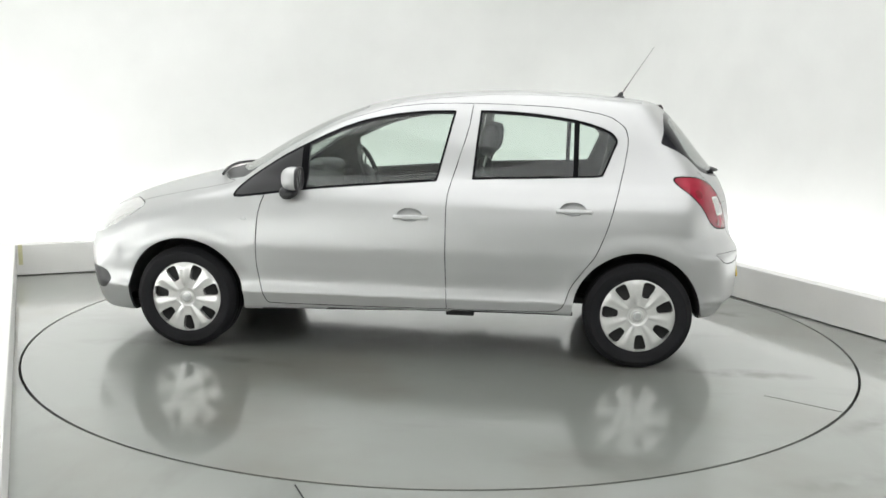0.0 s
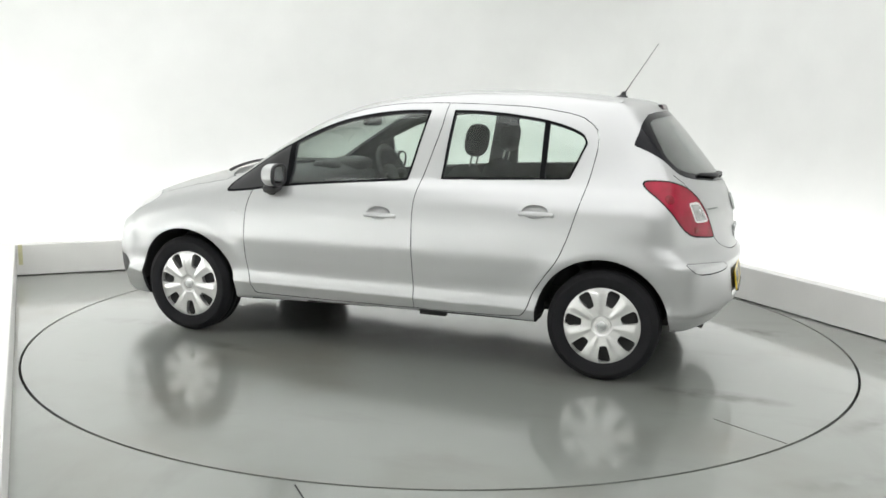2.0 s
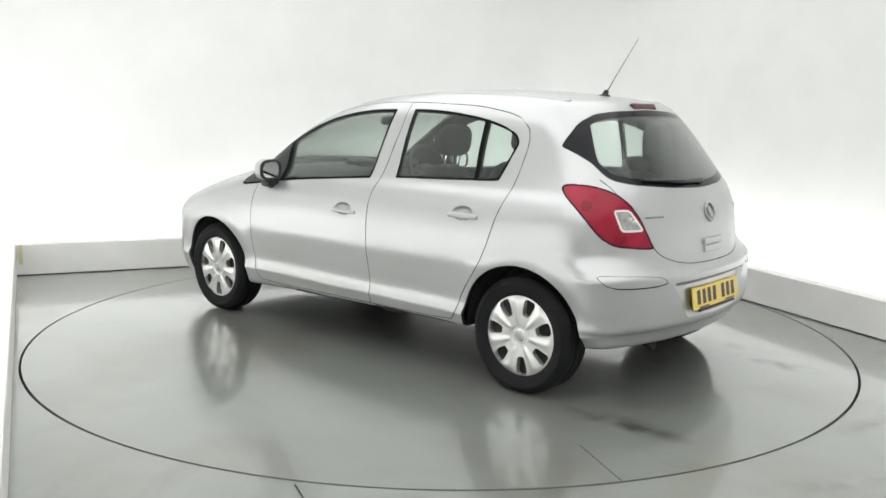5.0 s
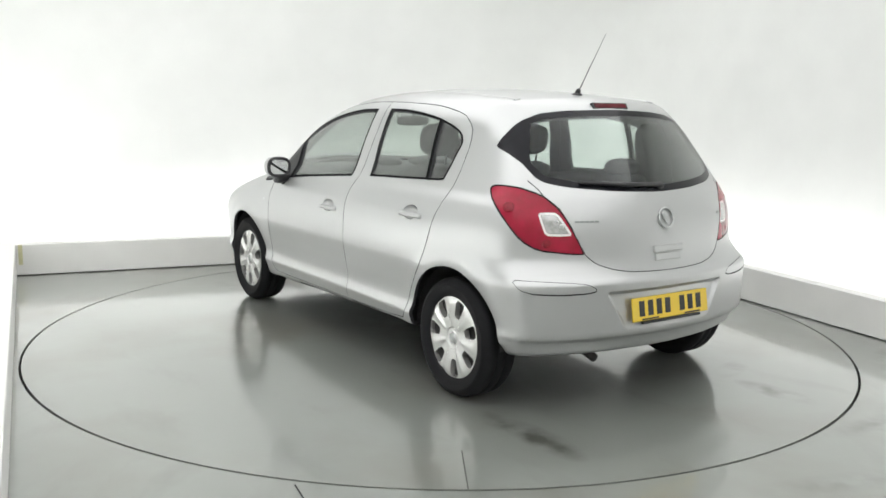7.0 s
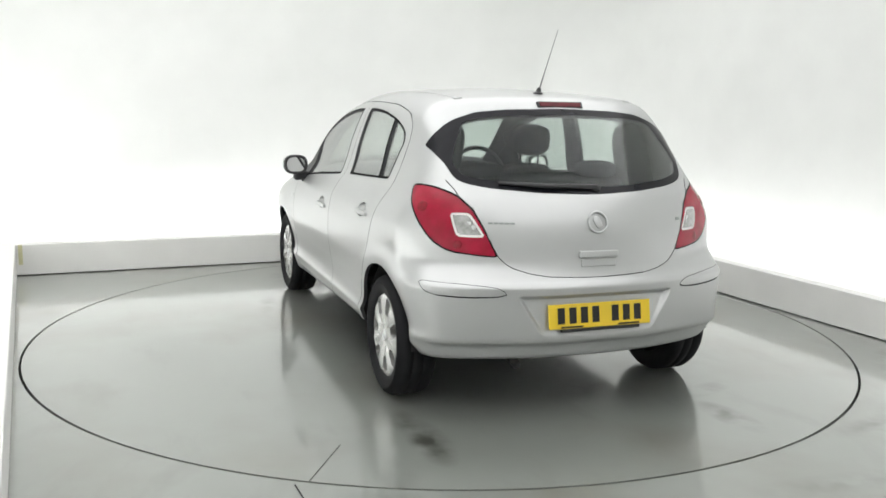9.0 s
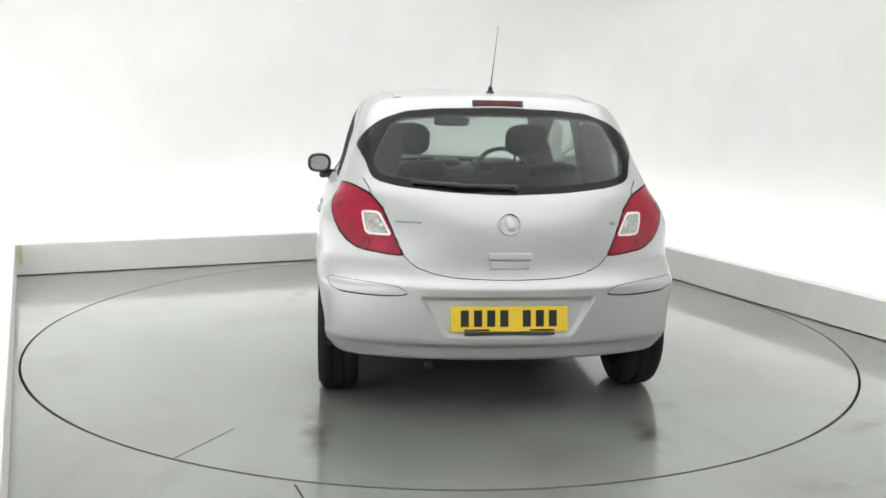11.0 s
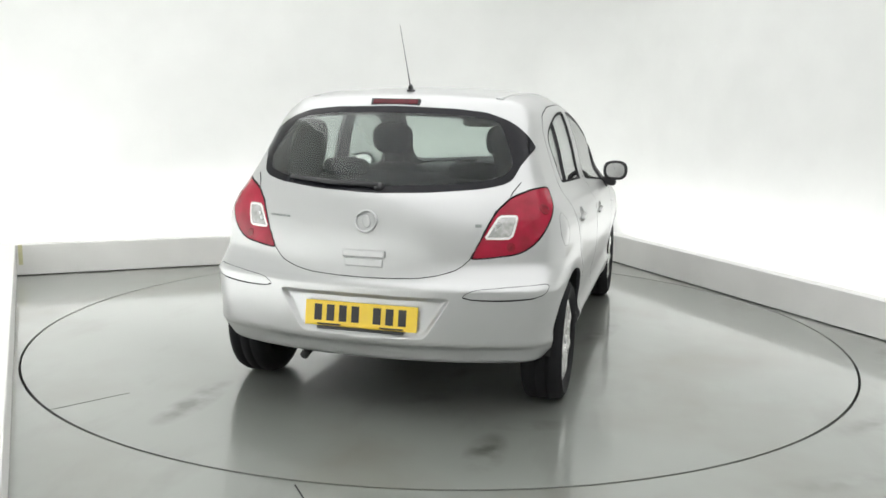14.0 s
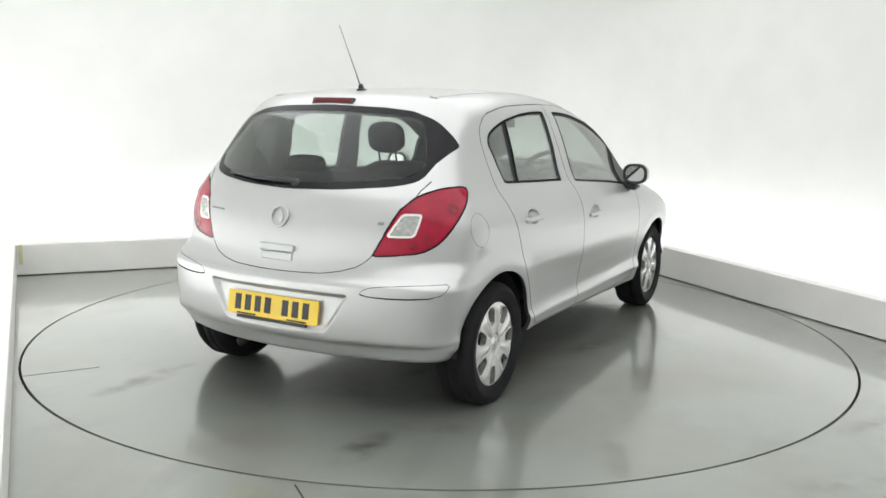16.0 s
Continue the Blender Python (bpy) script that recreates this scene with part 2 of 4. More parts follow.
# ---- the room
def ring_sheet(inner, outer_box, steps=180):
    """A floor sheet with a round hole, out to a box."""
    bm = bmesh.new()
    x0, y0, x1, y1 = outer_box
    loop_a, loop_b = [], []
    inv = ROOM.inverted().to_3x3()
    for k in range(steps):
        a = 2 * math.pi * k / steps
        d = inv @ Vector((math.cos(a), math.sin(a), 0))
        far = min(((x1 if d.x > 0 else x0) / d.x) if abs(d.x) > 1e-6 else 99, ((y1 if d.y > 0 else y0) / d.y) if abs(d.y) > 1e-6 else 99)
        w = ROOM.to_3x3() @ d
        loop_a.append((bm.verts.new(w * inner), bm.verts.new(w * inner - Vector((0, 0, 0.05)))))
        loop_b.append(bm.verts.new(w * far))
    for k in range(steps):
        j = (k + 1) % steps
        bm.faces.new((loop_a[k][0], loop_b[k], loop_b[j], loop_a[j][0]))
        bm.faces.new((loop_a[k][0], loop_a[j][0], loop_a[j][1], loop_a[k][1]))
    for k, (sx, sy) in enumerate(((x0, y0), (x1, y0), (x1, y1), (x0, y1))):
        c = bm.verts.new(ROOM.to_3x3() @ Vector((sx, sy, 0)))
        near = sorted(loop_b, key=lambda v: (v.co - c.co).length)[:2]
        bm.faces.new((near[0], c, near[1]))
    bmesh.ops.recalc_face_normals(bm, faces=bm.faces[:])
    if max(bm.faces, key=lambda f: f.calc_area()).normal.z < 0:
        bmesh.ops.reverse_faces(bm, faces=bm.faces[:])
    return bm


FAR_Y = -7.2
X0, X1, Y1 = LEFT - GAP, SIDE + GAP, BACK + GAP
tagged(part("floor", ring_sheet(TABLE_R + 0.007, (X0 - 0.1, FAR_Y - 0.1, X1 + 0.1, Y1 + 0.1)), FLOOR), "glossy grey painted studio floor", "floor", kind="structure")


def wall(name, x0, y0, x1, y1, label):
    ob = part(name, block(x0, y0, -0.05, x1, y1, HEIGHT), WALL)
    tagged(placed(ob, ROOM), label, "wall", kind="structure")


def cove(r=0.7):
    """The wall behind the kerb: one sheet that bends round both rear corners."""
    bm = bmesh.new()
    path = [(X0, FAR_Y), (X0, Y1 - r)] + [(X0 + r - r * math.cos(a), Y1 - r + r * math.sin(a)) for a in np.linspace(0, math.pi / 2, 17)[1:-1]]
    path += [(X0 + r, Y1), (X1 - r, Y1)] + [(X1 - r + r * math.sin(a), Y1 - r + r * math.cos(a)) for a in np.linspace(0, math.pi / 2, 17)[1:-1]] + [(X1, Y1 - r), (X1, FAR_Y)]
    n = len(path)
    outer = []
    for i in range(n):
        a, b = Vector(path[max(0, i - 1)]), Vector(path[min(n - 1, i + 1)])
        d = (b - a).normalized()
        outer.append((path[i][0] - d.y * 0.12, path[i][1] + d.x * 0.12))
    cols = [[bm.verts.new((*q, z)) for q in ring] for ring in (path, outer) for z in (-0.05, HEIGHT)]
    for i in range(n - 1):
        bm.faces.new((cols[0][i], cols[0][i + 1], cols[1][i + 1], cols[1][i]))
        bm.faces.new((cols[2][i + 1], cols[2][i], cols[3][i], cols[3][i + 1]))
        bm.faces.new((cols[1][i], cols[1][i + 1], cols[3][i + 1], cols[3][i]))
    bmesh.ops.recalc_face_normals(bm, faces=bm.faces[:])
    for e in bm.edges:
        if len(e.link_faces) == 2 and e.calc_face_angle(0) > 0.5:
            e.smooth = False
    return bm


tagged(placed(part("wall_back", cove(), WALL, smooth=True), ROOM), "plain white coved studio wall washed by light from below", "wall", kind="structure")
wall("wall_front", X0 - 0.12, FAR_Y - 0.12, X1 + 0.12, FAR_Y, "plain white wall that closes the studio")
tagged(placed(part("ceiling", block(X0 - 0.12, FAR_Y - 0.12, HEIGHT, X1 + 0.12, Y1 + 0.12, HEIGHT + 0.1), WALL), ROOM), "plain white studio ceiling", "ceiling", kind="structure")


def kerb(name, x0, y0, x1, y1, top=0.25, turned=Matrix()):
    """A low boxed kerb, open behind, that hides the light strips."""
    tagged(placed(part(name, block(x0, y0, 0.006, x1, y1, top, 0.006), KERB), ROOM @ turned), "low off-white kerb hiding the light strips", "kerb", kind="structure")


kerb("kerb_back", LEFT - 0.12, BACK, SIDE + 0.10, BACK + 0.10)
kerb("kerb_side", SIDE, -5.0, SIDE + 0.10, BACK - 0.002)
kerb("kerb_left", -0.10, -6.6, 0.0, -0.004, turned=pose(-2.529, BACK, 0, 0, 0, 1.32))

# a faded strip of tape over the kerb's inner corner
tape = part("tape_strip", block(LEFT + 0.004, BACK - 0.003, 0.09, LEFT + 0.034, BACK - 0.0005, 0.249, 0.0008, 1), TAPE)
tagged(placed(tape, ROOM), "faded yellow tape stuck to the kerb corner", "tape")

# a faint upright joint in the rear wall's lining
tagged(placed(part("wall_joint", block(-1.260, BACK + GAP - 0.0015, 0.0, -1.254, BACK + GAP, 1.25), KERB), ROOM), "faint upright joint in the white wall", "wall joint", kind="structure")

# the joint in the fixed floor that runs out from the turntable
joint = part("floor_joint", block(-1.463, -4.6, 0, -1.457, -2.0, 0.002), DARK)
placed(joint, ROOM)
tagged(joint, "thin dark joint in the grey floor", "floor joint", kind="structure")

# the lit ceiling: stretched white diffusers in thin frames
def ceiling_panel():
    e = tagged(new("ceiling_light"), "large white light diffuser in a thin frame", "lamp", "lit ceiling panels")
    bm = bmesh.new()
    hx, hy = PANEL_X / 2, PANEL_Y / 2
    for a in ((-hx, -hy, hx, -hy + 0.015), (-hx, hy - 0.015, hx, hy), (-hx, -hy + 0.015, -hx + 0.015, hy - 0.015), (hx - 0.015, -hy + 0.015, hx, hy - 0.015)):
        block(a[0], a[1], -0.05, a[2], a[3], 0.0, bm=bm)
    part("frame", bm, KERB, e)
    part("diffuser", block(-hx + 0.015, -hy + 0.015, -0.045, hx - 0.015, hy - 0.015, -0.01), LIGHT, e)
    return e


PANEL_X, PANEL_Y = 2.4, 2.3
spots = [(x, y) for y in (1.15, -1.15, -3.45, -5.75) for x in (-1.236, 1.164)]
first = ceiling_panel()
first.matrix_world = ROOM @ pose(*spots[0], HEIGHT - 0.002)
for px, py in spots[1:]:
    copy_thing(first, ROOM @ pose(px, py, HEIGHT - 0.002))

# ---- the turntable: a disc flush with the floor
turntable = tagged(new("turntable"), "round grey painted turntable flush with the floor", "turntable")
bm = bmesh.new()
bmesh.ops.create_circle(bm, cap_ends=True, segments=240, radius=TABLE_R - 0.007)
for f in bmesh.ops.extrude_face_region(bm, geom=bm.faces[:])["geom"]:
    if isinstance(f, bmesh.types.BMVert):
        f.co.z -= 0.05
bmesh.ops.recalc_face_normals(bm, faces=bm.faces[:])
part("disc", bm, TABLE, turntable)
part("pit", lathe([(TABLE_R + 0.006, -0.049), (TABLE_R - 0.006, -0.049)], 160), DARK, turntable, "dark gap round the disc").matrix_basis = Matrix.Rotation(radians(-90), 4, "Y")
a = math.atan2(-2.062, -1.280)
part("seam", block(2.06, -0.0025, 0.0, TABLE_R - 0.01, 0.0025, 0.0012), SEAM, turntable, "short dark seam running in from the rim").matrix_basis = Matrix.Rotation(a, 4, "Z")


# ---- the car: its form
def spline(knots):
    """A smooth curve through (x, y) knots, monotone where the knots are."""
    a = np.array(sorted(knots), float)
    x, y = a[:, 0], a[:, 1]
    h = np.diff(x)
    d = np.diff(y) / h
    m = np.zeros(len(x))
    for i in range(1, len(x) - 1):
        if d[i - 1] * d[i] > 0:
            w1, w2 = 2 * h[i] + h[i - 1], h[i] + 2 * h[i - 1]
            m[i] = (w1 + w2) / (w1 / d[i - 1] + w2 / d[i])
    m[0], m[-1] = d[0], d[-1]

    def at(q):
        q = np.asarray(q, float)
        i = np.clip(np.searchsorted(x, q) - 1, 0, len(h) - 1)
        t = (np.clip(q, x[0], x[-1]) - x[i]) / h[i]
        v = ((1 + 2 * t) * (1 - t) ** 2 * y[i] + t * (1 - t) ** 2 * h[i] * m[i]
             + t * t * (3 - 2 * t) * y[i + 1] + t * t * (t - 1) * h[i] * m[i + 1])
        return v + np.where(q < x[0], (q - x[0]) * m[0], 0) + np.where(q > x[-1], (q - x[-1]) * m[-1], 0)
    return at


# the car's own space: x to its right, y forwards, z up, origin on the floor between the axles
AXLE, TYRE_R, LIFT = 1.2555, 0.292, 0.011
top_line = spline([(-1.9, 1.30), (-1.42, 1.425), (-1.18, 1.456), (-0.84, 1.480), (-0.5, 1.488), (-0.14, 1.468), (0.22, 1.418),
                   (0.5, 1.335), (0.8, 1.195), (1.14, 1.005), (1.2, 0.985), (1.45, 0.93), (1.72, 0.855), (1.93, 0.77), (2.1, 0.64)])
rear_line = spline([(0.15, -1.72), (0.26, -1.808), (0.338, -1.853), (0.36, -1.882), (0.38, -1.887), (0.5, -1.89), (0.60, -1.89), (0.645, -1.862), (0.7, -1.846),
                    (0.85, -1.825), (0.98, -1.775), (1.05, -1.72), (1.25, -1.555), (1.38, -1.45), (1.44, -1.42), (1.6, -1.3)])
front_line = spline([(0.1, 1.95), (0.18, 2.02), (0.3, 2.07), (0.45, 2.09), (0.6, 2.075), (0.7, 2.03), (0.9, 1.8)])
side_line = spline([(0.1, 0.76), (0.2, 0.805), (0.27, 0.828), (0.305, 0.838), (0.335, 0.849), (0.365, 0.838), (0.40, 0.833), (0.5, 0.847), (0.62, 0.864), (0.74, 0.862),
                    (0.84, 0.848), (0.93, 0.808), (1.0, 0.762), (1.2, 0.708), (1.35, 0.657), (1.42, 0.625), (1.52, 0.56)])
sill_line = spline([(-1.95, 0.258), (-1.6, 0.262), (-0.87, 0.262), (0.9, 0.222), (1.6, 0.178), (2.0, 0.185)])


def ramp(v, a, b):
    t = np.clip((v - a) / (b - a), 0, 1)
    return t * t * (3 - 2 * t)


def smooth_max(a, b, r):
    h = np.clip(r - np.abs(a - b), 0, None) / r
    return np.maximum(a, b) + h * h * r / 4


def body_field(x, y, z):
    """Negative inside the car's outer skin."""
    x = np.abs(x)
    xx = x * x
    yt = y + 0.30 * xx * ramp(y, -0.4, 0.9)
    slope = (top_line(yt + 0.01) - top_line(yt - 0.01)) / 0.02
    top = (z - (top_line(yt) - 0.10 * xx - 0.05 * xx * xx)) / np.sqrt(1 + slope ** 2)
    low = ramp(z, 0.72, 0.60)
    yr = rear_line(z) + (0.24 + 0.11 * (1 - low)) * xx + 0.11 * xx * xx
    rslope = (rear_line(z + 0.01) - rear_line(z - 0.01)) / 0.02
    rear = (yr - y) / np.sqrt(1 + rslope ** 2)
    front = y - (front_line(z) - 0.30 * xx - 0.25 * xx * xx)
    w = side_line(z) - 0.032 * ramp(y, -0.8, -1.5) * ramp(z, 0.95, 1.2) - (0.010 + 0.024 * ramp(z, 0.9, 0.7)) * ramp(y, -0.9, -1.7) - 0.035 * ramp(y, -1.45, -1.6) * ramp(z, 0.362, 0.25)
    w = w - 0.045 * ramp(y, 1.2, 1.9) - 0.03 * ramp(y, 0.3, 1.3) * ramp(z, 0.7, 0.95)
    for c in (AXLE, -AXLE):
        d = np.sqrt((y - c) ** 2 + (z - 0.28) ** 2)
        w = w + 0.009 * np.exp(-((d - 0.385) / 0.055) ** 2) * ramp(z, 0.15, 0.3)
    side = x - w
    shell = smooth_max(top, side, 0.11 - 0.05 * ramp(y, 0.1, 0.6))
    shell = smooth_max(shell, smooth_max(rear, front, 0.05), 0.10)
    tunnel = 0.042 * ramp(x, 0.68, 0.56) * ramp(y, 0.85, 0.65) * ramp(y, -1.62, -1.45)
    return smooth_max(shell, sill_line(y) + tunnel - z, 0.03)


def on_skin(ox, oy, oz, dx, dy, dz, far=3.0):
    """Where rays from inside first leave the skin."""
    lo, hi = np.zeros_like(ox), np.full_like(ox, far)
    for _ in range(34):
        mid = (lo + hi) / 2
        out = body_field(ox + mid * dx, oy + mid * dy, oz + mid * dz) > 0
        hi, lo = np.where(out, mid, hi), np.where(out, lo, mid)
    return np.stack([ox + lo * dx, oy + lo * dy, oz + lo * dz], -1)


def skin_normal(p):
    e, g = 0.004, []
    for i in range(3):
        d = np.zeros(3)
        d[i] = e
        g.append(body_field(*(p + d).T) - body_field(*(p - d).T))
    g = np.stack(g, -1)
    return g / np.maximum(np.linalg.norm(g, axis=-1, keepdims=True), 1e-9)


def skin_grid():
    """Points over the right half of the skin, as (round, across, 3)."""
    spine_z, a, b = 0.62, -1.15, 1.35
    ways = [(s, 0.0) for s in np.linspace(b, a, 90)]
    ways += [(a, t) for t in np.linspace(0, math.pi, 150)[1:-1]]
    ways += [(s, math.pi) for s in np.linspace(a, b, 90)]
    ways += [(b, t) for t in np.linspace(math.pi, 2 * math.pi, 70)[1:-1]]
    s, t = np.array(ways).T
    v = np.linspace(0, math.pi / 2, 76)
    s, t, v = s[:, None], t[:, None], v[None, :]
    one = np.ones((len(ways), v.shape[1]))
    return on_skin(0 * one, s * one, spine_z * one, np.sin(v) * one, -np.sin(t) * np.cos(v), np.cos(t) * np.cos(v))

# ---- the car's skin, cut into panels
SIDE_VIEW = (Vector((0, 1, 0)), Vector((0, 0, 1)), Vector((1, 0, 0)))
TOP_VIEW = (Vector((1, 0, 0)), Vector((0, 1, 0)), Vector((0, 0, 1)))
REAR_VIEW = (Vector((1, 0, 0)), Vector((0, 0, 1)), Vector((0, -1, 0)))
C40, S40 = math.cos(radians(40)), math.sin(radians(40))
CORNER_VIEW = (Vector((C40, S40, 0)), Vector((0, 0, 1)), Vector((S40, -C40, 0)))


def corner(*pts):
    """Points of the rear corner, seen from behind and beside."""
    return [(x * C40 + y * S40, z) for x, y, z in pts]


def rounded(poly, cuts=2):
    """Corner cutting: a softer outline through the same run of points."""
    for _ in range(cuts):
        out = []
        for i, a in enumerate(poly):
            b = poly[(i + 1) % len(poly)]
            out += [(0.8 * a[0] + 0.2 * b[0], 0.8 * a[1] + 0.2 * b[1]), (0.2 * a[0] + 0.8 * b[0], 0.2 * a[1] + 0.8 * b[1])]
        poly = out
    return poly


def inset(poly, d):
    """The outline moved inwards by d."""
    n = len(poly)
    s = 1 if sum(poly[i][0] * poly[(i + 1) % n][1] - poly[(i + 1) % n][0] * poly[i][1] for i in range(n)) > 0 else -1
    out = []
    for i in range(n):
        a, p, b = Vector(poly[i - 1]), Vector(poly[i]), Vector(poly[(i + 1) % n])
        e, f = (p - a).normalized(), (b - p).normalized()
        m = (Vector((-e.y, e.x)) + Vector((-f.y, f.x))) * s
        m = m.normalized() / max(0.5, m.length / 2)
        out.append(tuple(p + m * d))
    return out


def clip(poly, axis, at, keep):
    """The part of an outline on one side of a line."""
    out, n = [], len(poly)
    inside = lambda p: (p[axis] - at) * keep >= 0
    for i in range(n):
        a, b = poly[i], poly[(i + 1) % n]
        if inside(a):
            out.append(a)
        if inside(a) != inside(b):
            t = (at - a[axis]) / (b[axis] - a[axis])
            out.append((a[0] + t * (b[0] - a[0]), a[1] + t * (b[1] - a[1])))
    return out


def within(poly, x, y):
    hit, n = False, len(poly)
    for i in range(n):
        (ax, ay), (bx, by) = poly[i], poly[(i + 1) % n]
        if (ay > y) != (by > y) and x < ax + (y - ay) / (by - ay) * (bx - ax):
            hit = not hit
    return hit


def edge_distance(poly, x, y):
    """How far a point lies from an outline."""
    best, p = 9.0, Vector((x, y))
    for i, a in enumerate(poly):
        a, b = Vector(a), Vector(poly[(i + 1) % len(poly)])
        t = max(0.0, min(1.0, (p - a).dot(b - a) / max((b - a).length_squared, 1e-12)))
        best = min(best, (a + (b - a) * t - p).length)
    return best


def cut(bm, poly, view, mark, test=None):
    """Scores an outline into the skin, seen along a view, and marks the faces within."""
    u, v, d = view
    lo = (min(p[0] for p in poly) - 0.01, min(p[1] for p in poly) - 0.01)
    hi = (max(p[0] for p in poly) + 0.01, max(p[1] for p in poly) + 0.01)

    def box(f):
        us, vs = [p.co.dot(u) for p in f.verts], [p.co.dot(v) for p in f.verts]
        return min(us), min(vs), max(us), max(vs)

    def wanted(f):
        return f.normal.dot(d) > 0.02 and (test is None or test(f.calc_center_median()))

    near = {}
    for f in bm.faces:
        c = f.verts[0].co
        if not (lo[0] - 0.15 < c.dot(u) < hi[0] + 0.15 and lo[1] - 0.15 < c.dot(v) < hi[1] + 0.15):
            continue
        b = box(f)
        if b[2] > lo[0] and b[0] < hi[0] and b[3] > lo[1] and b[1] < hi[1] and wanted(f):
            near[f] = b
    n = len(poly)
    for i in range(n):
        a, b = poly[i], poly[(i + 1) % n]
        x0, x1, y0, y1 = min(a[0], b[0]), max(a[0], b[0]), min(a[1], b[1]), max(a[1], b[1])
        hits = [f for f, q in near.items() if q[2] >= x0 and q[0] <= x1 and q[3] >= y0 and q[1] <= y1]
        if not hits:
            continue
        edges, verts = {e for f in hits for e in f.edges}, {p for f in hits for p in f.verts}
        along = (b[0] - a[0]) * u + (b[1] - a[1]) * v
        got = bmesh.ops.bisect_plane(bm, geom=hits + list(edges) + list(verts), dist=1e-5, plane_co=a[0] * u + a[1] * v, plane_no=d.cross(along).normalized())
        for f in got["geom"]:
            if isinstance(f, bmesh.types.BMFace):
                near[f] = box(f)
        for f in hits:
            if f.is_valid:
                near[f] = box(f)
    for f in near:
        if f.is_valid:
            c = f.calc_center_median()
            if within(poly, c.dot(u), c.dot(v)):
                f.material_index = mark


(BODY, FENDER, BONNET, NOSE, FRONT_DOOR, REAR_DOOR, TAILGATE, BUMPER, SCREEN, COWL, FRONT_SEAL, REAR_SEAL, FRONT_PANE, FRONT_QUARTER, REAR_PANE,
 REAR_QUARTER, BACK_SEAL, BACK_PANE, LAMP, LAMP_CLEAR, HEADLAMP, FOG, REFLECTOR, UNDER, HOLE, PLATE_FIELD, LAMP_SEAL, LAMP_FRAME) = range(28)
# panels that meet without a visible joint
JOINED = [{BODY, BUMPER}, {BODY, UNDER}, {BUMPER, UNDER}, {NOSE, UNDER}, {NOSE, FENDER}, {FENDER, UNDER}, {FENDER, BODY}, {NOSE, BODY}, {BUMPER, PLATE_FIELD}, {HEADLAMP, NOSE}, {FOG, NOSE}]

# outlines in metres, in the car's space
FRONT_WINDOW = rounded([(1.005, 0.866), (0.985, 0.915), (0.90, 0.995), (0.755, 1.088), (0.604, 1.167), (0.428, 1.250), (0.287, 1.302), (0.113, 1.339),
                        (-0.046, 1.358), (-0.14, 1.362), (-0.225, 1.363), (-0.23, 1.355), (-0.141, 0.984), (-0.135, 0.978), (0.086, 0.961), (0.398, 0.935), (0.60, 0.914), (0.94, 0.866)], 1)
REAR_WINDOW = rounded([(-0.368, 1.366), (-0.37, 1.366), (-0.518, 1.365), (-0.704, 1.351), (-0.889, 1.325), (-1.012, 1.293), (-1.09, 1.258), (-1.118, 1.215),
                       (-1.098, 1.165), (-1.042, 1.03), (-1.035, 1.024), (-0.96, 1.019), (-0.34, 0.993), (-0.333, 0.995)], 1)
FRONT_DOOR_LINE = rounded([(0.832, 0.85), (0.85, 0.772), (0.861, 0.614), (0.862, 0.484), (0.845, 0.386), (0.812, 0.283), (0.79, 0.268), (0.39, 0.270), (-0.21, 0.275),
                           (-0.214, 0.29), (-0.205, 0.428), (-0.201, 0.652), (-0.201, 0.896), (-0.224, 0.99), (-0.305, 1.26), (-0.322, 1.385), (-0.3245, 1.402), (-0.325, 1.404), (-0.3225, 1.404), (-0.305, 1.404), (-0.20, 1.403),
                           (-0.039, 1.397), (0.153, 1.371), (0.377, 1.306), (0.575, 1.222), (0.66, 1.16), (0.70, 1.11), (0.78, 0.98)], 1)
REAR_DOOR_LINE = rounded([(-0.21, 0.275), (-0.81, 0.285), (-0.855, 0.325), (-0.885, 0.423), (-0.946, 0.515), (-1.016, 0.608), (-1.07, 0.744), (-1.125, 0.95),
                          (-1.152, 1.067), (-1.176, 1.218), (-1.155, 1.293), (-1.065, 1.352), (-0.826, 1.391), (-0.515, 1.402), (-0.345, 1.404), (-0.3275, 1.404), (-0.325, 1.404), (-0.3245, 1.402), (-0.322, 1.385), (-0.305, 1.26),
                          (-0.224, 0.99), (-0.201, 0.896), (-0.201, 0.652), (-0.205, 0.428), (-0.214, 0.29)], 1)
LAMP_LINE = rounded(corner((0.72, -1.385, 1.015), (0.715, -1.40, 1.032), (0.700, -1.435, 1.037), (0.659, -1.526, 1.031), (0.593, -1.609, 0.999), (0.542, -1.671, 0.939), (0.509, -1.714, 0.864),
                            (0.455, -1.756, 0.739), (0.47, -1.75, 0.733), (0.539, -1.717, 0.738), (0.648, -1.648, 0.754), (0.707, -1.598, 0.798), (0.753, -1.528, 0.895), (0.742, -1.427, 0.975)), 1)
LAMP_CLEAR_LINE = rounded(corner((0.645, -1.64, 0.922), (0.60, -1.66, 0.924), (0.563, -1.68, 0.922), (0.534, -1.707, 0.872), (0.507, -1.73, 0.820), (0.565, -1.705, 0.818), (0.625, -1.677, 0.820), (0.637, -1.657, 0.872)), 1)
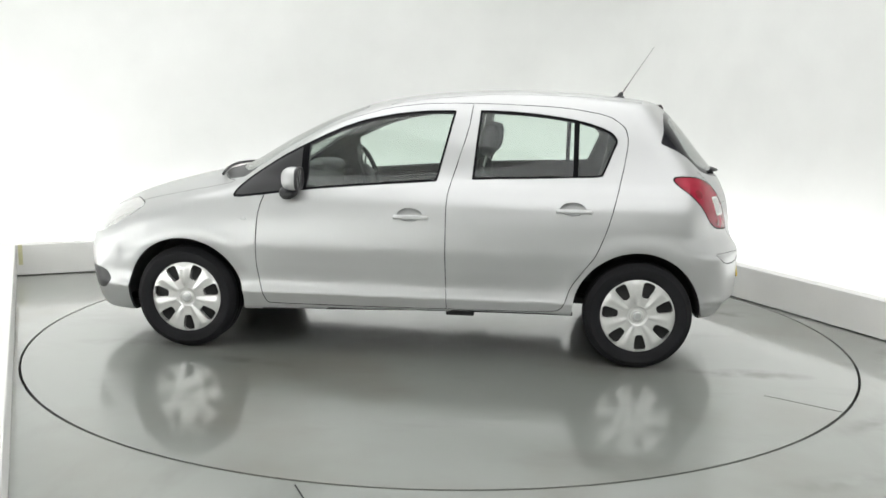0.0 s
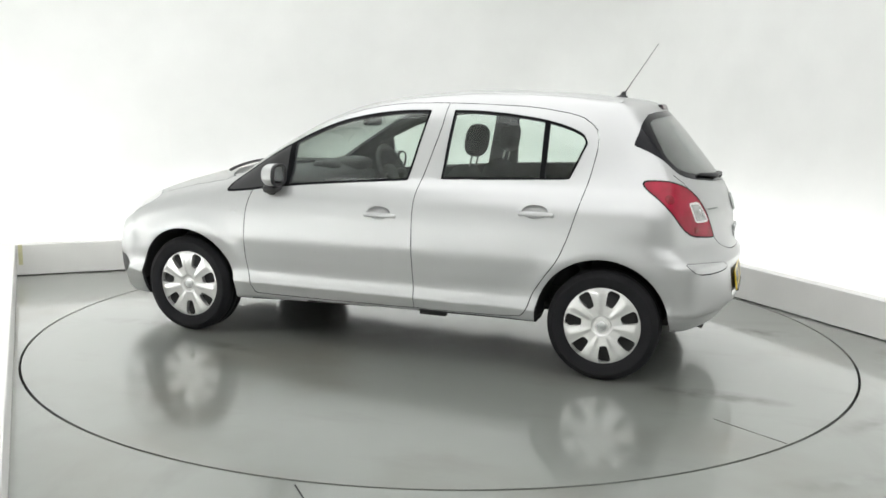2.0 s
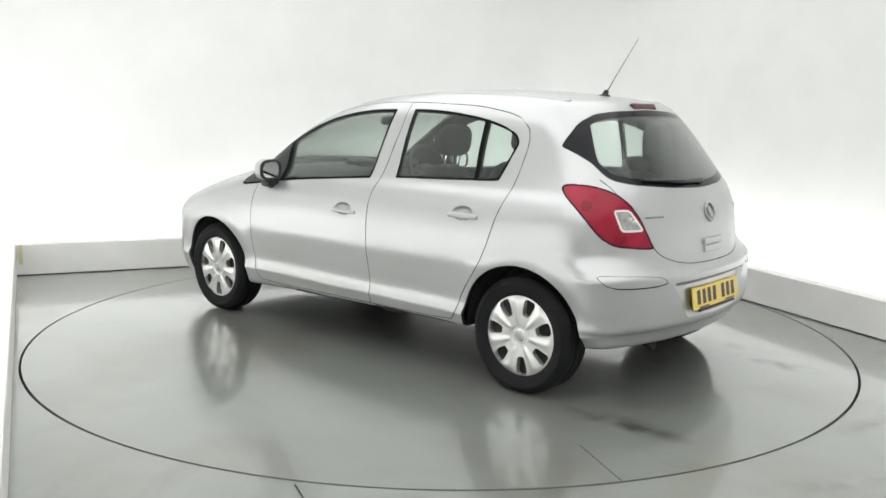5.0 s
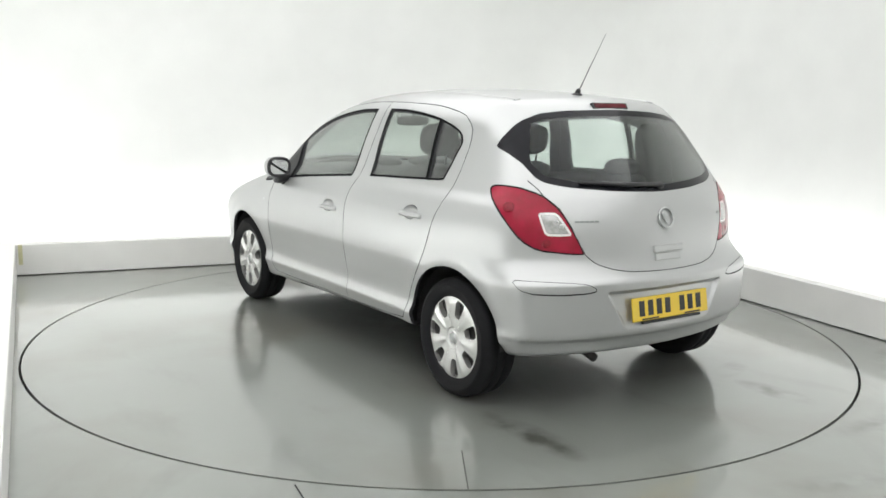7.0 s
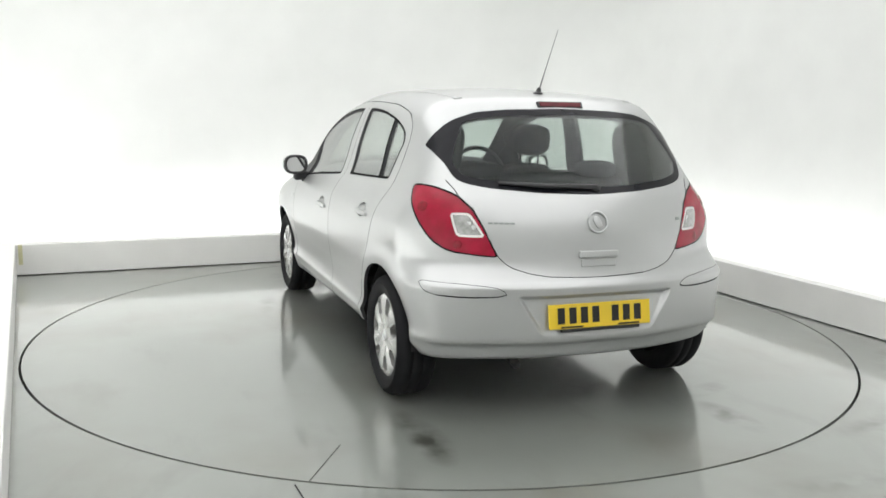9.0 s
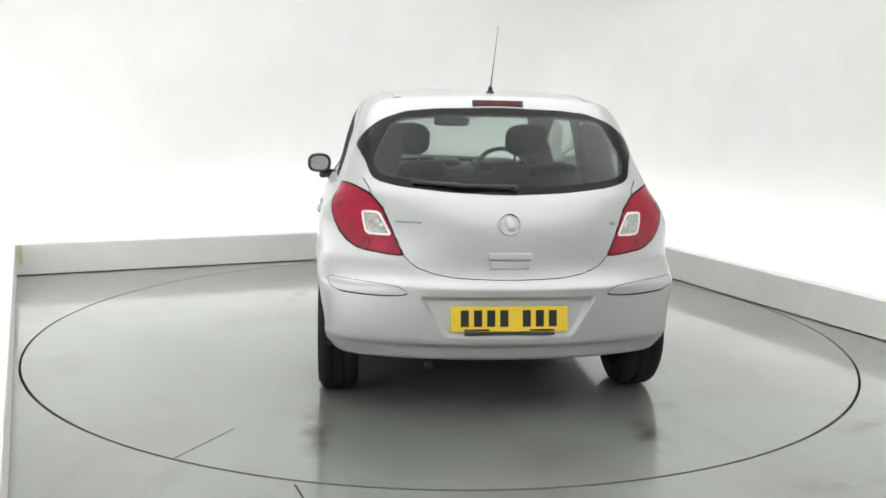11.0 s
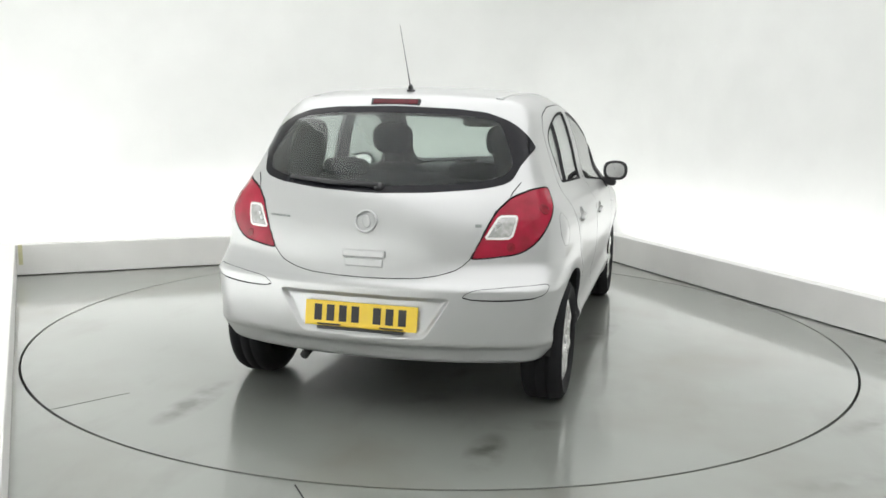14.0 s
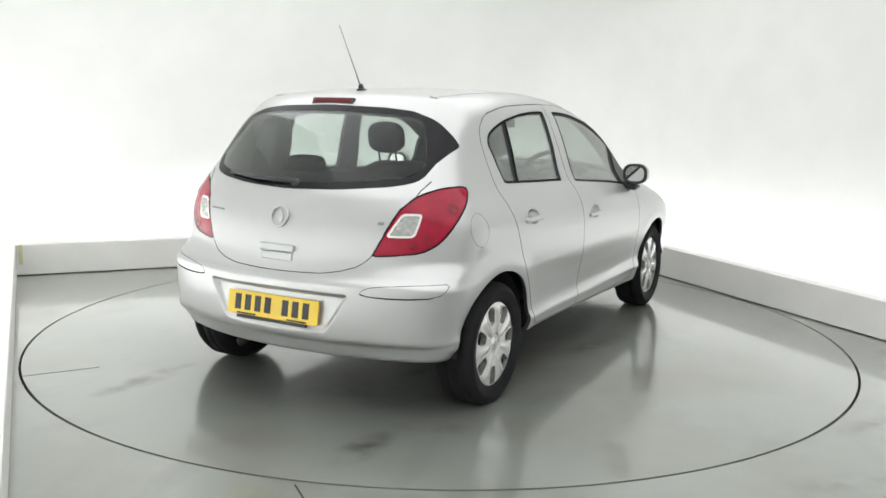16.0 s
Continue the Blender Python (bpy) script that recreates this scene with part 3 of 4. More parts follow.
BACK_GLASS_LINE = [(-0.362, 1.209), (-0.378, 1.236), (-0.396, 1.257), (-0.44, 1.303), (-0.475, 1.327), (-0.515, 1.344)] + corner((0.428, -1.38, 1.361), (0.293, -1.407, 1.375), (0.0, -1.43, 1.384), (-0.3, -1.41, 1.380),
    (-0.3, -1.716, 1.006), (0.0, -1.758, 1.005), (0.257, -1.726, 1.014)) + [(-0.70, 1.032), (-0.625, 1.044), (-0.585, 1.054), (-0.558, 1.066), (-0.539, 1.080), (-0.485, 1.134), (-0.42, 1.176), (-0.372, 1.200)]
TAILGATE_LINE = corner((0.61, -1.24, 1.9), (0.61, -1.245, 1.37), (0.632, -1.262, 1.30), (0.645, -1.285, 1.25), (0.655, -1.325, 1.207), (0.625, -1.535, 1.062), (0.605, -1.60, 1.018), (0.593, -1.609, 0.999),
                       (0.542, -1.671, 0.939), (0.509, -1.714, 0.864), (0.452, -1.758, 0.732), (0.427, -1.775, 0.705), (0.396, -1.79, 0.686), (0.33, -1.82, 0.664), (0.243, -1.842, 0.65),
                       (0.12, -1.857, 0.645), (0.0, -1.863, 0.643), (-0.3, -1.85, 0.643), (-0.3, -1.4, 1.9))
BUMPER_LINE = [(-1.50, 0.1), (-1.515, 0.60), (-1.57, 0.68), (-1.62, 0.745), (-1.75, 0.745), (-2.2, 0.745), (-2.2, 0.1)]
REFLECTOR_LINE = rounded(corner((0.785, -1.635, 0.632), (0.70, -1.71, 0.627), (0.60, -1.765, 0.621), (0.486, -1.816, 0.611), (0.448, -1.83, 0.592), (0.441, -1.834, 0.574), (0.52, -1.81, 0.567),
                                (0.638, -1.762, 0.567), (0.72, -1.72, 0.573), (0.77, -1.685, 0.588)), 1)
HEADLAMP_LINE = rounded([(1.56, 0.80), (1.70, 0.815), (1.85, 0.76), (1.97, 0.66), (1.95, 0.60), (1.83, 0.63), (1.68, 0.70), (1.58, 0.76)], 2)
FOG_LINE = rounded([(1.74, 0.36), (1.78, 0.42), (1.92, 0.43), (1.98, 0.38), (1.92, 0.30), (1.80, 0.30)], 2)
SCREEN_LINE = rounded([(-0.3, 1.13), (0.0, 1.13), (0.35, 1.09), (0.56, 1.00), (0.60, 0.94), (0.575, 0.70), (0.535, 0.48), (0.50, 0.34), (0.45, 0.30), (0.25, 0.335), (0.0, 0.35), (-0.3, 0.35)], 1)
COWL_LINE = [(-0.3, 1.24), (0.0, 1.24), (0.35, 1.20), (0.58, 1.10), (0.655, 0.98), (0.61, 0.93), (-0.3, 0.93)]
BONNET_LINE = rounded([(-0.3, 1.245), (0.0, 1.245), (0.35, 1.205), (0.585, 1.105), (0.68, 1.02), (0.67, 1.3), (0.64, 1.55), (0.57, 1.78), (0.45, 1.93), (0.0, 2.0), (-0.3, 2.0)], 1)
NOSE_LINE = [(1.57, 0.05), (1.60, 0.50), (1.66, 0.62), (1.70, 0.70), (2.3, 0.68), (2.3, 0.05)]
FENDER_LINE = [(0.832, 0.85), (0.85, 0.772), (0.861, 0.614), (0.862, 0.484), (0.845, 0.386), (0.835, 0.10), (2.3, 0.10), (2.3, 1.02), (0.95, 1.02), (0.90, 0.93)]
PLATE_FIELD_LINE = [(-0.2, 0.577), (0.0, 0.577), (0.38, 0.573), (0.392, 0.565), (0.388, 0.55), (0.30, 0.405), (0.275, 0.385), (0.0, 0.378), (-0.2, 0.378)]
HANDLES = [(-0.003, 0.806), (-0.885, 0.862)]
ARCH_R = 0.344
ARCHES = [(1.287, 0.281), (-1.245, 0.285)]
FLAP_LINE = [(-1.445 + 0.066 * math.cos(a), 0.845 + 0.075 * math.sin(a)) for a in np.linspace(0, 2 * math.pi, 33)[:-1]]


def build_skin():
    g = skin_grid()
    rows, cols = g.shape[:2]
    bm = bmesh.new()
    grid = [[bm.verts.new(g[i, j]) for j in range(cols)] for i in range(rows)]
    for i in range(rows):
        k = (i + 1) % rows
        for j in range(cols - 1):
            bm.faces.new((grid[i][j], grid[i][j + 1], grid[k][j + 1], grid[k][j]))
    bmesh.ops.remove_doubles(bm, verts=bm.verts[:], dist=0.0006)
    bmesh.ops.dissolve_degenerate(bm, edges=bm.edges[:], dist=0.0003)
    bmesh.ops.triangulate(bm, faces=bm.faces[:])
    bmesh.ops.recalc_face_normals(bm, faces=bm.faces[:])
    if max(bm.verts, key=lambda v: v.co.z).normal.z < 0:
        bmesh.ops.reverse_faces(bm, faces=bm.faces[:])
    bm.normal_update()
    for f in bm.faces:
        f.material_index = UNDER if f.normal.z < -0.75 and f.calc_center_median().z < 0.305 and -1.6 < f.calc_center_median().y < 1.75 else BODY
    cut(bm, FENDER_LINE, SIDE_VIEW, FENDER, lambda c: c.y > 0.7)
    cut(bm, NOSE_LINE, SIDE_VIEW, NOSE, lambda c: c.y > 1.3)
    cut(bm, [(-0.2, 1.62), (1.0, 1.62), (1.0, 2.3), (-0.2, 2.3)], TOP_VIEW, NOSE, lambda c: c.y > 1.5 and c.z < 0.75)
    for f in bm.faces:
        c = f.calc_center_median()
        if c.y > 1.75 and c.z < 0.69 and f.material_index in (BODY, FENDER):
            f.material_index = NOSE
    cut(bm, COWL_LINE, TOP_VIEW, COWL, lambda c: c.z > 0.85 and c.y > 0.8)
    cut(bm, BONNET_LINE, TOP_VIEW, BONNET, lambda c: c.z > 0.66)
    cut(bm, SCREEN_LINE, TOP_VIEW, SCREEN, lambda c: c.z > 0.9)
    cut(bm, HEADLAMP_LINE, SIDE_VIEW, HEADLAMP, lambda c: c.y > 1.4)
    cut(bm, FOG_LINE, SIDE_VIEW, FOG, lambda c: c.y > 1.5)
    cut(bm, FRONT_DOOR_LINE, SIDE_VIEW, FRONT_DOOR)
    cut(bm, REAR_DOOR_LINE, SIDE_VIEW, REAR_DOOR)
    cut(bm, FRONT_WINDOW, SIDE_VIEW, FRONT_SEAL)
    cut(bm, REAR_WINDOW, SIDE_VIEW, REAR_SEAL)
    slim = inset(FRONT_WINDOW, 0.011)
    cut(bm, clip(slim, 0, 0.585, -1), SIDE_VIEW, FRONT_PANE)
    cut(bm, clip(slim, 0, 0.625, 1), SIDE_VIEW, FRONT_QUARTER)
    slim = inset(REAR_WINDOW, 0.010)
    cut(bm, clip(slim, 0, -0.881, 1), SIDE_VIEW, REAR_PANE)
    cut(bm, clip(slim, 0, -0.909, -1), SIDE_VIEW, REAR_QUARTER)
    cut(bm, BUMPER_LINE, SIDE_VIEW, BUMPER, lambda c: c.y < -1.4)
    for f in bm.faces:
        c = f.calc_center_median()
        if c.y < -1.55 and c.z < 0.74 and f.material_index == BODY:
            f.material_index = BUMPER
    cut(bm, REFLECTOR_LINE, CORNER_VIEW, REFLECTOR, lambda c: c.y < -1.5)
    cut(bm, LAMP_LINE, CORNER_VIEW, LAMP, lambda c: c.y < -1.2)
    cut(bm, inset(LAMP_LINE, 0.005), CORNER_VIEW, LAMP_SEAL, lambda c: c.y < -1.2)
    for f in bm.faces:
        if f.material_index in (LAMP, LAMP_SEAL):
            f.material_index = LAMP + LAMP_SEAL - f.material_index
    cut(bm, LAMP_CLEAR_LINE, CORNER_VIEW, LAMP_FRAME, lambda c: c.y < -1.2)
    cut(bm, inset(LAMP_CLEAR_LINE, 0.010), CORNER_VIEW, LAMP_CLEAR, lambda c: c.y < -1.2)
    cut(bm, [(-0.2, -1.245), (0.9, -1.245), (0.9, -2.0), (-0.2, -2.0)], TOP_VIEW, TAILGATE, lambda c: c.z > 1.3)
    for f in bm.faces:
        if f.material_index == TAILGATE:
            f.material_index = BODY
    cut(bm, TAILGATE_LINE, CORNER_VIEW, TAILGATE, lambda c: c.y < -1.244)
    for f in bm.faces:
        c = f.calc_center_median()
        if c.y < -1.245 and c.z > 1.3 and f.material_index == BODY and within(TAILGATE_LINE, c.x * C40 + c.y * S40, c.z):
            f.material_index = TAILGATE
    cut(bm, BACK_GLASS_LINE, CORNER_VIEW, BACK_SEAL, lambda c: c.y < -1.28)
    cut(bm, rounded(clip(inset(BACK_GLASS_LINE, 0.028), 0, -0.515, -1), 1), CORNER_VIEW, BACK_PANE, lambda c: c.y < -1.28)
    # the number plate stands in a sunk field with sloping sides
    cut(bm, PLATE_FIELD_LINE, REAR_VIEW, PLATE_FIELD, lambda c: c.y < -1.7)
    for d in (0.004, 0.010, 0.017, 0.025):
        cut(bm, inset(PLATE_FIELD_LINE, d), REAR_VIEW, PLATE_FIELD, lambda c: c.y < -1.7)
    for v in bm.verts:
        if v.co.y < -1.7 and within(PLATE_FIELD_LINE, v.co.x, v.co.z):
            depth = 0.006 + 0.026 * (v.co.z - 0.385) / 0.185
            v.co.y += depth * float(ramp(edge_distance(PLATE_FIELD_LINE, v.co.x, v.co.z), 0.0, 0.025))
    for y, z in HANDLES:
        cut(bm, [(y + 0.066 * math.cos(a), z - 0.008 + 0.034 * math.sin(a)) for a in np.linspace(0, 2 * math.pi, 25)[:-1]], SIDE_VIEW, HOLE)
    for (cy, cz) in ARCHES:
        cut(bm, [(cy + ARCH_R * math.cos(a), cz + ARCH_R * math.sin(a)) for a in np.linspace(0, 2 * math.pi, 49)[:-1]], SIDE_VIEW, HOLE)
        for f in bm.faces:
            c = f.calc_center_median()
            if (c.y - cy) ** 2 + (c.z - cz) ** 2 < ARCH_R ** 2 and c.x > 0.45 and c.z < 0.7:
                f.material_index = HOLE
    bm.normal_update()
    return bm


def panel(name, bm, mark, mats, parent, mirror, label="", gap=0.0023, thick=0.02, sign=1, own_normals=False, sink=0.0):
    """One panel of the skin as a sheet with an inner face and a folded edge. mirror: it runs on over the middle of the car."""
    faces = [f for f in bm.faces if f.material_index == mark]
    index, pts, tris = {}, [], []
    for f in faces:
        loop = []
        for v in f.verts:
            if v not in index:
                index[v] = len(pts)
                pts.append((max(v.co.x, 0.0), v.co.y, v.co.z))
            loop.append(index[v])
        tris.append(loop)
    p = np.array(pts)
    nrm = np.array([v.normal for v in index]) if own_normals else skin_normal(p)
    nrm[p[:, 0] < 1e-4, 0] = 0
    count = {}
    for loop in tris:
        for i, a in enumerate(loop):
            b = loop[(i + 1) % len(loop)]
            count.setdefault((min(a, b), max(a, b)), []).append((a, b))
    closed = set()
    for f in faces:
        for e in f.edges:
            for g in e.link_faces:
                pair = {g.material_index, mark}
                if g.material_index != mark and (pair in JOINED or (pair == {BODY, TAILGATE} and e.verts[0].co.z > 1.055)):
                    a, b = (index[v] for v in e.verts)
                    closed.add((min(a, b), max(a, b)))
    rim = [c[0] for k, c in count.items() if len(c) == 1 and k not in closed and not (mirror and p[k[0], 0] < 1e-4 and p[k[1], 0] < 1e-4)]
    push = np.zeros_like(p)
    for a, b in rim:
        d = np.cross(nrm[a] + nrm[b], p[b] - p[a])
        d /= max(np.linalg.norm(d), 1e-9)
        push[a] += d
        push[b] += d
    if mirror:
        push[p[:, 0] < 1e-4, 0] = 0
    size = np.linalg.norm(push, axis=1, keepdims=True)
    push = np.where(size > 1e-6, push / np.maximum(size, 1e-6), 0)
    p = p + push * gap - nrm * sink
    n = len(p)
    V = np.concatenate([p, p - nrm * thick])
    rim_n = -push + 0.3 * nrm
    polys = [(loop, [nrm[i] for i in loop], 0) for loop in tris]
    polys += [([i + n for i in loop[::-1]], [-nrm[i] for i in loop[::-1]], 1) for loop in tris]
    polys += [([b, a, a + n, b + n], [rim_n[b], rim_n[a], rim_n[a], rim_n[b]], 1) for a, b in rim]
    flip = np.array((-1.0, 1.0, 1.0))
    if mirror:
        k, twin, extra = len(V), {}, []
        for i, q in enumerate(V):
            if abs(q[0]) < 1e-4:
                twin[i] = i
            else:
                twin[i] = k + len(extra)
                extra.append(q * flip)
        V = np.concatenate([V, np.array(extra)])
        polys += [([twin[i] for i in loop[::-1]], [c * flip for c in ns[::-1]], s) for loop, ns, s in polys]
    elif sign < 0:
        V = V * flip
        polys = [(loop[::-1], [c * flip for c in ns[::-1]], s) for loop, ns, s in polys]
    me = bpy.data.meshes.new(name)
    me.from_pydata([tuple(v) for v in V], [], [q for q, _, _ in polys])
    for mt in mats:
        me.materials.append(mt)
    me.polygons.foreach_set("material_index", [min(s, len(mats) - 1) for _, _, s in polys])
    me.polygons.foreach_set("use_smooth", [True] * len(polys))
    me.update()
    N = np.array([c for _, ns, _ in polys for c in ns])
    N = N / np.maximum(np.linalg.norm(N, axis=1, keepdims=True), 1e-9)
    me.normals_split_custom_set([tuple(v) for v in N])
    ob = new(name, me)
    ob.parent = parent
    if label:
        tagged(ob, label)
    return ob


car = tagged(new("hatchback_car"), "silver five-door hatchback car standing on the turntable", "car")
skin = build_skin()
panel("body_shell", skin, BODY, (PAINT, INNER), car, True, "silver roof, pillars, rear wings and sills", gap=0.0025)
panel("bonnet", skin, BONNET, (PAINT, INNER), car, True)
panel("front_bumper", skin, NOSE, (PAINT, INNER), car, True, gap=0.0015)
panel("underbody", skin, UNDER, (DARK, DARK), car, True, "black underside", gap=-0.004)
panel("windscreen", skin, SCREEN, (GLASS,), car, True, "clear green-tinted glass", thick=0.005)
panel("scuttle_panel", skin, COWL, (TRIM, TRIM), car, True, "black plastic scuttle below the windscreen")
tailgate = panel("tailgate", skin, TAILGATE, (PAINT, INNER), car, True)
panel("rear_window_seal", skin, BACK_SEAL, (BORDER, INNER), tailgate, True, "black glass border", gap=0.0)
panel("rear_window", skin, BACK_PANE, (SMOKE,), tailgate, True, "tinted rear window", thick=0.005, gap=0.0)
bumper = panel("rear_bumper", skin, BUMPER, (PAINT, INNER), car, True, gap=0.0015)
panel("plate_field", skin, PLATE_FIELD, (PAINT, INNER), bumper, True, "sunk silver field behind the number plate", own_normals=True)
for sgn in (1, -1):
    panel("front_wing", skin, FENDER, (PAINT, INNER), car, False, sign=sgn)
    panel("headlamp", skin, HEADLAMP, (HEADLENS, INNER), car, False, "clear headlamp", sign=sgn)
    panel("fog_lamp_bezel", skin, FOG, (TRIM, TRIM), car, False, "black fog lamp surround", sign=sgn)
    d1 = panel("front_door", skin, FRONT_DOOR, (PAINT, INNER), car, False, sign=sgn)
    panel("window_seal", skin, FRONT_SEAL, (SEAL, INNER), d1, False, "black rubber and pillar trim", sign=sgn, gap=0.0)
    panel("window_pane", skin, FRONT_PANE, (GLASS,), d1, False, "tinted glass", sign=sgn, thick=0.004, gap=-0.002, sink=0.007)
    panel("quarter_pane", skin, FRONT_QUARTER, (TRIM, TRIM), d1, False, "dark fixed quarter pane", sign=sgn, thick=0.004, gap=0.0)
    d2 = panel("rear_door", skin, REAR_DOOR, (PAINT, INNER), car, False, sign=sgn)
    panel("window_seal", skin, REAR_SEAL, (SEAL, INNER), d2, False, "black rubber trim and divider", sign=sgn, gap=0.0)
    panel("window_pane", skin, REAR_PANE, (GLASS,), d2, False, "tinted glass", sign=sgn, thick=0.004, gap=-0.002, sink=0.007)
    panel("quarter_pane", skin, REAR_QUARTER, (GLASS,), d2, False, "tinted glass", sign=sgn, thick=0.004, gap=-0.002, sink=0.007)
    lamp = panel("tail_lamp", skin, LAMP, (RED, INNER), car, False, "red tail lamp with a clear reversing lens", sign=sgn, gap=0.0005)
    panel("lamp_seal", skin, LAMP_SEAL, (SEAL, INNER), lamp, False, "black seal", sign=sgn, gap=0.0)
    panel("lens_frame", skin, LAMP_FRAME, (LENSRIM, INNER), lamp, False, "bright frame of the clear lens", sign=sgn, gap=0.0)
    panel("reversing_lens", skin, LAMP_CLEAR, (CLEAR, INNER), lamp, False, "clear reversing lens", sign=sgn, gap=0.0005)
    panel("bumper_reflector", skin, REFLECTOR, (PAINT, INNER), bumper, False, "silver moulded inset", sign=sgn, gap=0.0012)

# ---- wheels
def wheel(sgn, y):
    """Steel wheel with a seven-hole silver cover; x points outwards before it is turned to its side."""
    w = new("wheel")
    w.parent = car
    R = TYRE_R
    part("tyre", lathe([(0.196, -0.085), (0.25, -0.095), (R - 0.03, -0.094), (R - 0.010, -0.084), (R, -0.062), (R, -0.03), (R - 0.006, -0.028), (R - 0.006, -0.022), (R, -0.02), (R, 0.02),
                        (R - 0.006, 0.022), (R - 0.006, 0.028), (R, 0.03), (R, 0.062), (R - 0.010, 0.084), (R - 0.03, 0.094), (0.262, 0.0965), (0.256, 0.0985), (0.25, 0.097),
                        (0.225, 0.092), (0.205, 0.084), (0.196, 0.07)], 96), RUBBER, w, "black rubber tyre", smooth=True)
    part("rim", lathe([(0.198, -0.08), (0.19, -0.05), (0.185, 0.03), (0.20, 0.06), (0.0, 0.03)], 64), DARK, w, "dark steel rim", smooth=True)
    prof = spline([(0.0, 0.082), (0.028, 0.0815), (0.034, 0.075), (0.046, 0.075), (0.054, 0.081), (0.06, 0.081), (0.13, 0.083), (0.175, 0.082), (0.198, 0.078), (0.209, 0.070), (0.213, 0.060)])
    bm = bmesh.new()
    radii, steps, grid = list(np.linspace(0.0, 0.03, 3)) + [0.034, 0.040, 0.046, 0.054] + list(np.linspace(0.06, 0.195, 15)) + [0.203, 0.209, 0.213], 126, []
    for r in radii:
        grid.append([bm.verts.new((float(prof(r)) + 0.006 * max(0.0, math.cos(14 * math.pi * k / steps)) ** 2 * float(ramp(r, 0.055, 0.08)) * float(ramp(r, 0.20, 0.17)), r * math.cos(2 * math.pi * k / steps), r * math.sin(2 * math.pi * k / steps))) for k in range(steps)])
    for i in range(len(radii) - 1):
        for k in range(steps):
            bm.faces.new((grid[i][k], grid[i + 1][k], grid[i + 1][(k + 1) % steps], grid[i][(k + 1) % steps]))
    bmesh.ops.remove_doubles(bm, verts=bm.verts[:], dist=1e-6)
    bmesh.ops.recalc_face_normals(bm, faces=bm.faces[:])
    if max(bm.faces, key=lambda f: f.calc_area()).normal.x < 0:
        bmesh.ops.reverse_faces(bm, faces=bm.faces[:])
    bm.normal_update()
    for k in range(7):
        a = 2 * math.pi * (k + 0.5) / 7
        shape = rounded([(0.106, -0.012), (0.112, -0.020), (0.150, -0.029), (0.180, -0.033), (0.192, -0.022), (0.192, 0.022), (0.180, 0.033), (0.150, 0.029), (0.112, 0.020), (0.106, 0.012)], 1)
        cut(bm, [(r * math.cos(a) - s * math.sin(a), r * math.sin(a) + s * math.cos(a)) for r, s in shape], SIDE_VIEW, 1)
    bmesh.ops.delete(bm, geom=[f for f in bm.faces if f.material_index == 1], context="FACES")
    rim = [e for e in bm.edges if e.is_boundary]
    got = bmesh.ops.extrude_edge_only(bm, edges=rim)
    for v in got["geom"]:
        if isinstance(v, bmesh.types.BMVert):
            v.co.x -= 0.03
            v.co.y *= 0.985
            v.co.z *= 0.985
    bm.normal_update()
    for e in bm.edges:
        if len(e.link_faces) == 2 and e.calc_face_angle(0) > 0.6:
            e.smooth = False
    cover = part("wheel_cover", bm, HUBCAP, w, "silver plastic wheel cover with seven holes", smooth=True)
    bm = lathe([(0.0, 0.0845), (0.022, 0.084), (0.024, 0.081)], 32)
    bm2 = tube([(0.0845, 0.017 * math.cos(a), 0.017 * math.sin(a)) for a in np.linspace(0, 2 * math.pi, 25)[:-1]], 0.0025, 6, bm=bm, closed=True)
    part("centre_badge", bm2, GREYBADGE, cover, "round grey centre badge", smooth=True)
    w.matrix_basis = pose(sgn * 0.745, y, TYRE_R - LIFT, 0, 0, 0 if sgn > 0 else 180) @ pose(0, 0, 0, 94 if y > 0 else (97 if sgn < 0 else 82))
    # the liner of the arch
    cy, cz = ARCHES[0 if y > 0 else 1]
    bm = bmesh.new()
    arc = [(cy + (ARCH_R + 0.004) * math.cos(a), cz + (ARCH_R + 0.004) * math.sin(a)) for a in np.linspace(0.0, math.pi, 40)]
    rows = [[bm.verts.new((sgn * x, *q)) for q in arc] for x in (0.80, 0.50)]
    for k in range(39):
        bm.faces.new((rows[0][k], rows[0][k + 1], rows[1][k + 1], rows[1][k]))
    bm.faces.new(rows[1])
    part("arch_liner", bm, DARK, car, "black wheel arch liner")


for sgn in (1, -1):
    wheel(sgn, AXLE + 0.027)
    wheel(sgn, -AXLE)

# ---- fittings on the car's outside
def skin_at(x, y=None, z=None):
    """The point of the skin at a given (y, z) on the side or (x, z) at the back, with its normal; the sign of x is kept."""
    one = np.ones(1)
    if x is None:
        p = on_skin(0 * one, y * one, z * one, one, 0 * one, 0 * one)[0]
    else:
        p = on_skin(x * one, -0.9 * one, z * one, 0 * one, -one, 0 * one)[0]
    return Vector(p), Vector(skin_normal(p[None])[0])


def frame_on(p, nrm, up=Vector((0, 0, 1))):
    """A pose whose z leaves the skin, whose x runs level along it."""
    zz = nrm.normalized()
    xx = up.cross(zz).normalized()
    return Matrix.Translation(p) @ Matrix((xx, zz.cross(xx), zz)).transposed().to_4x4()


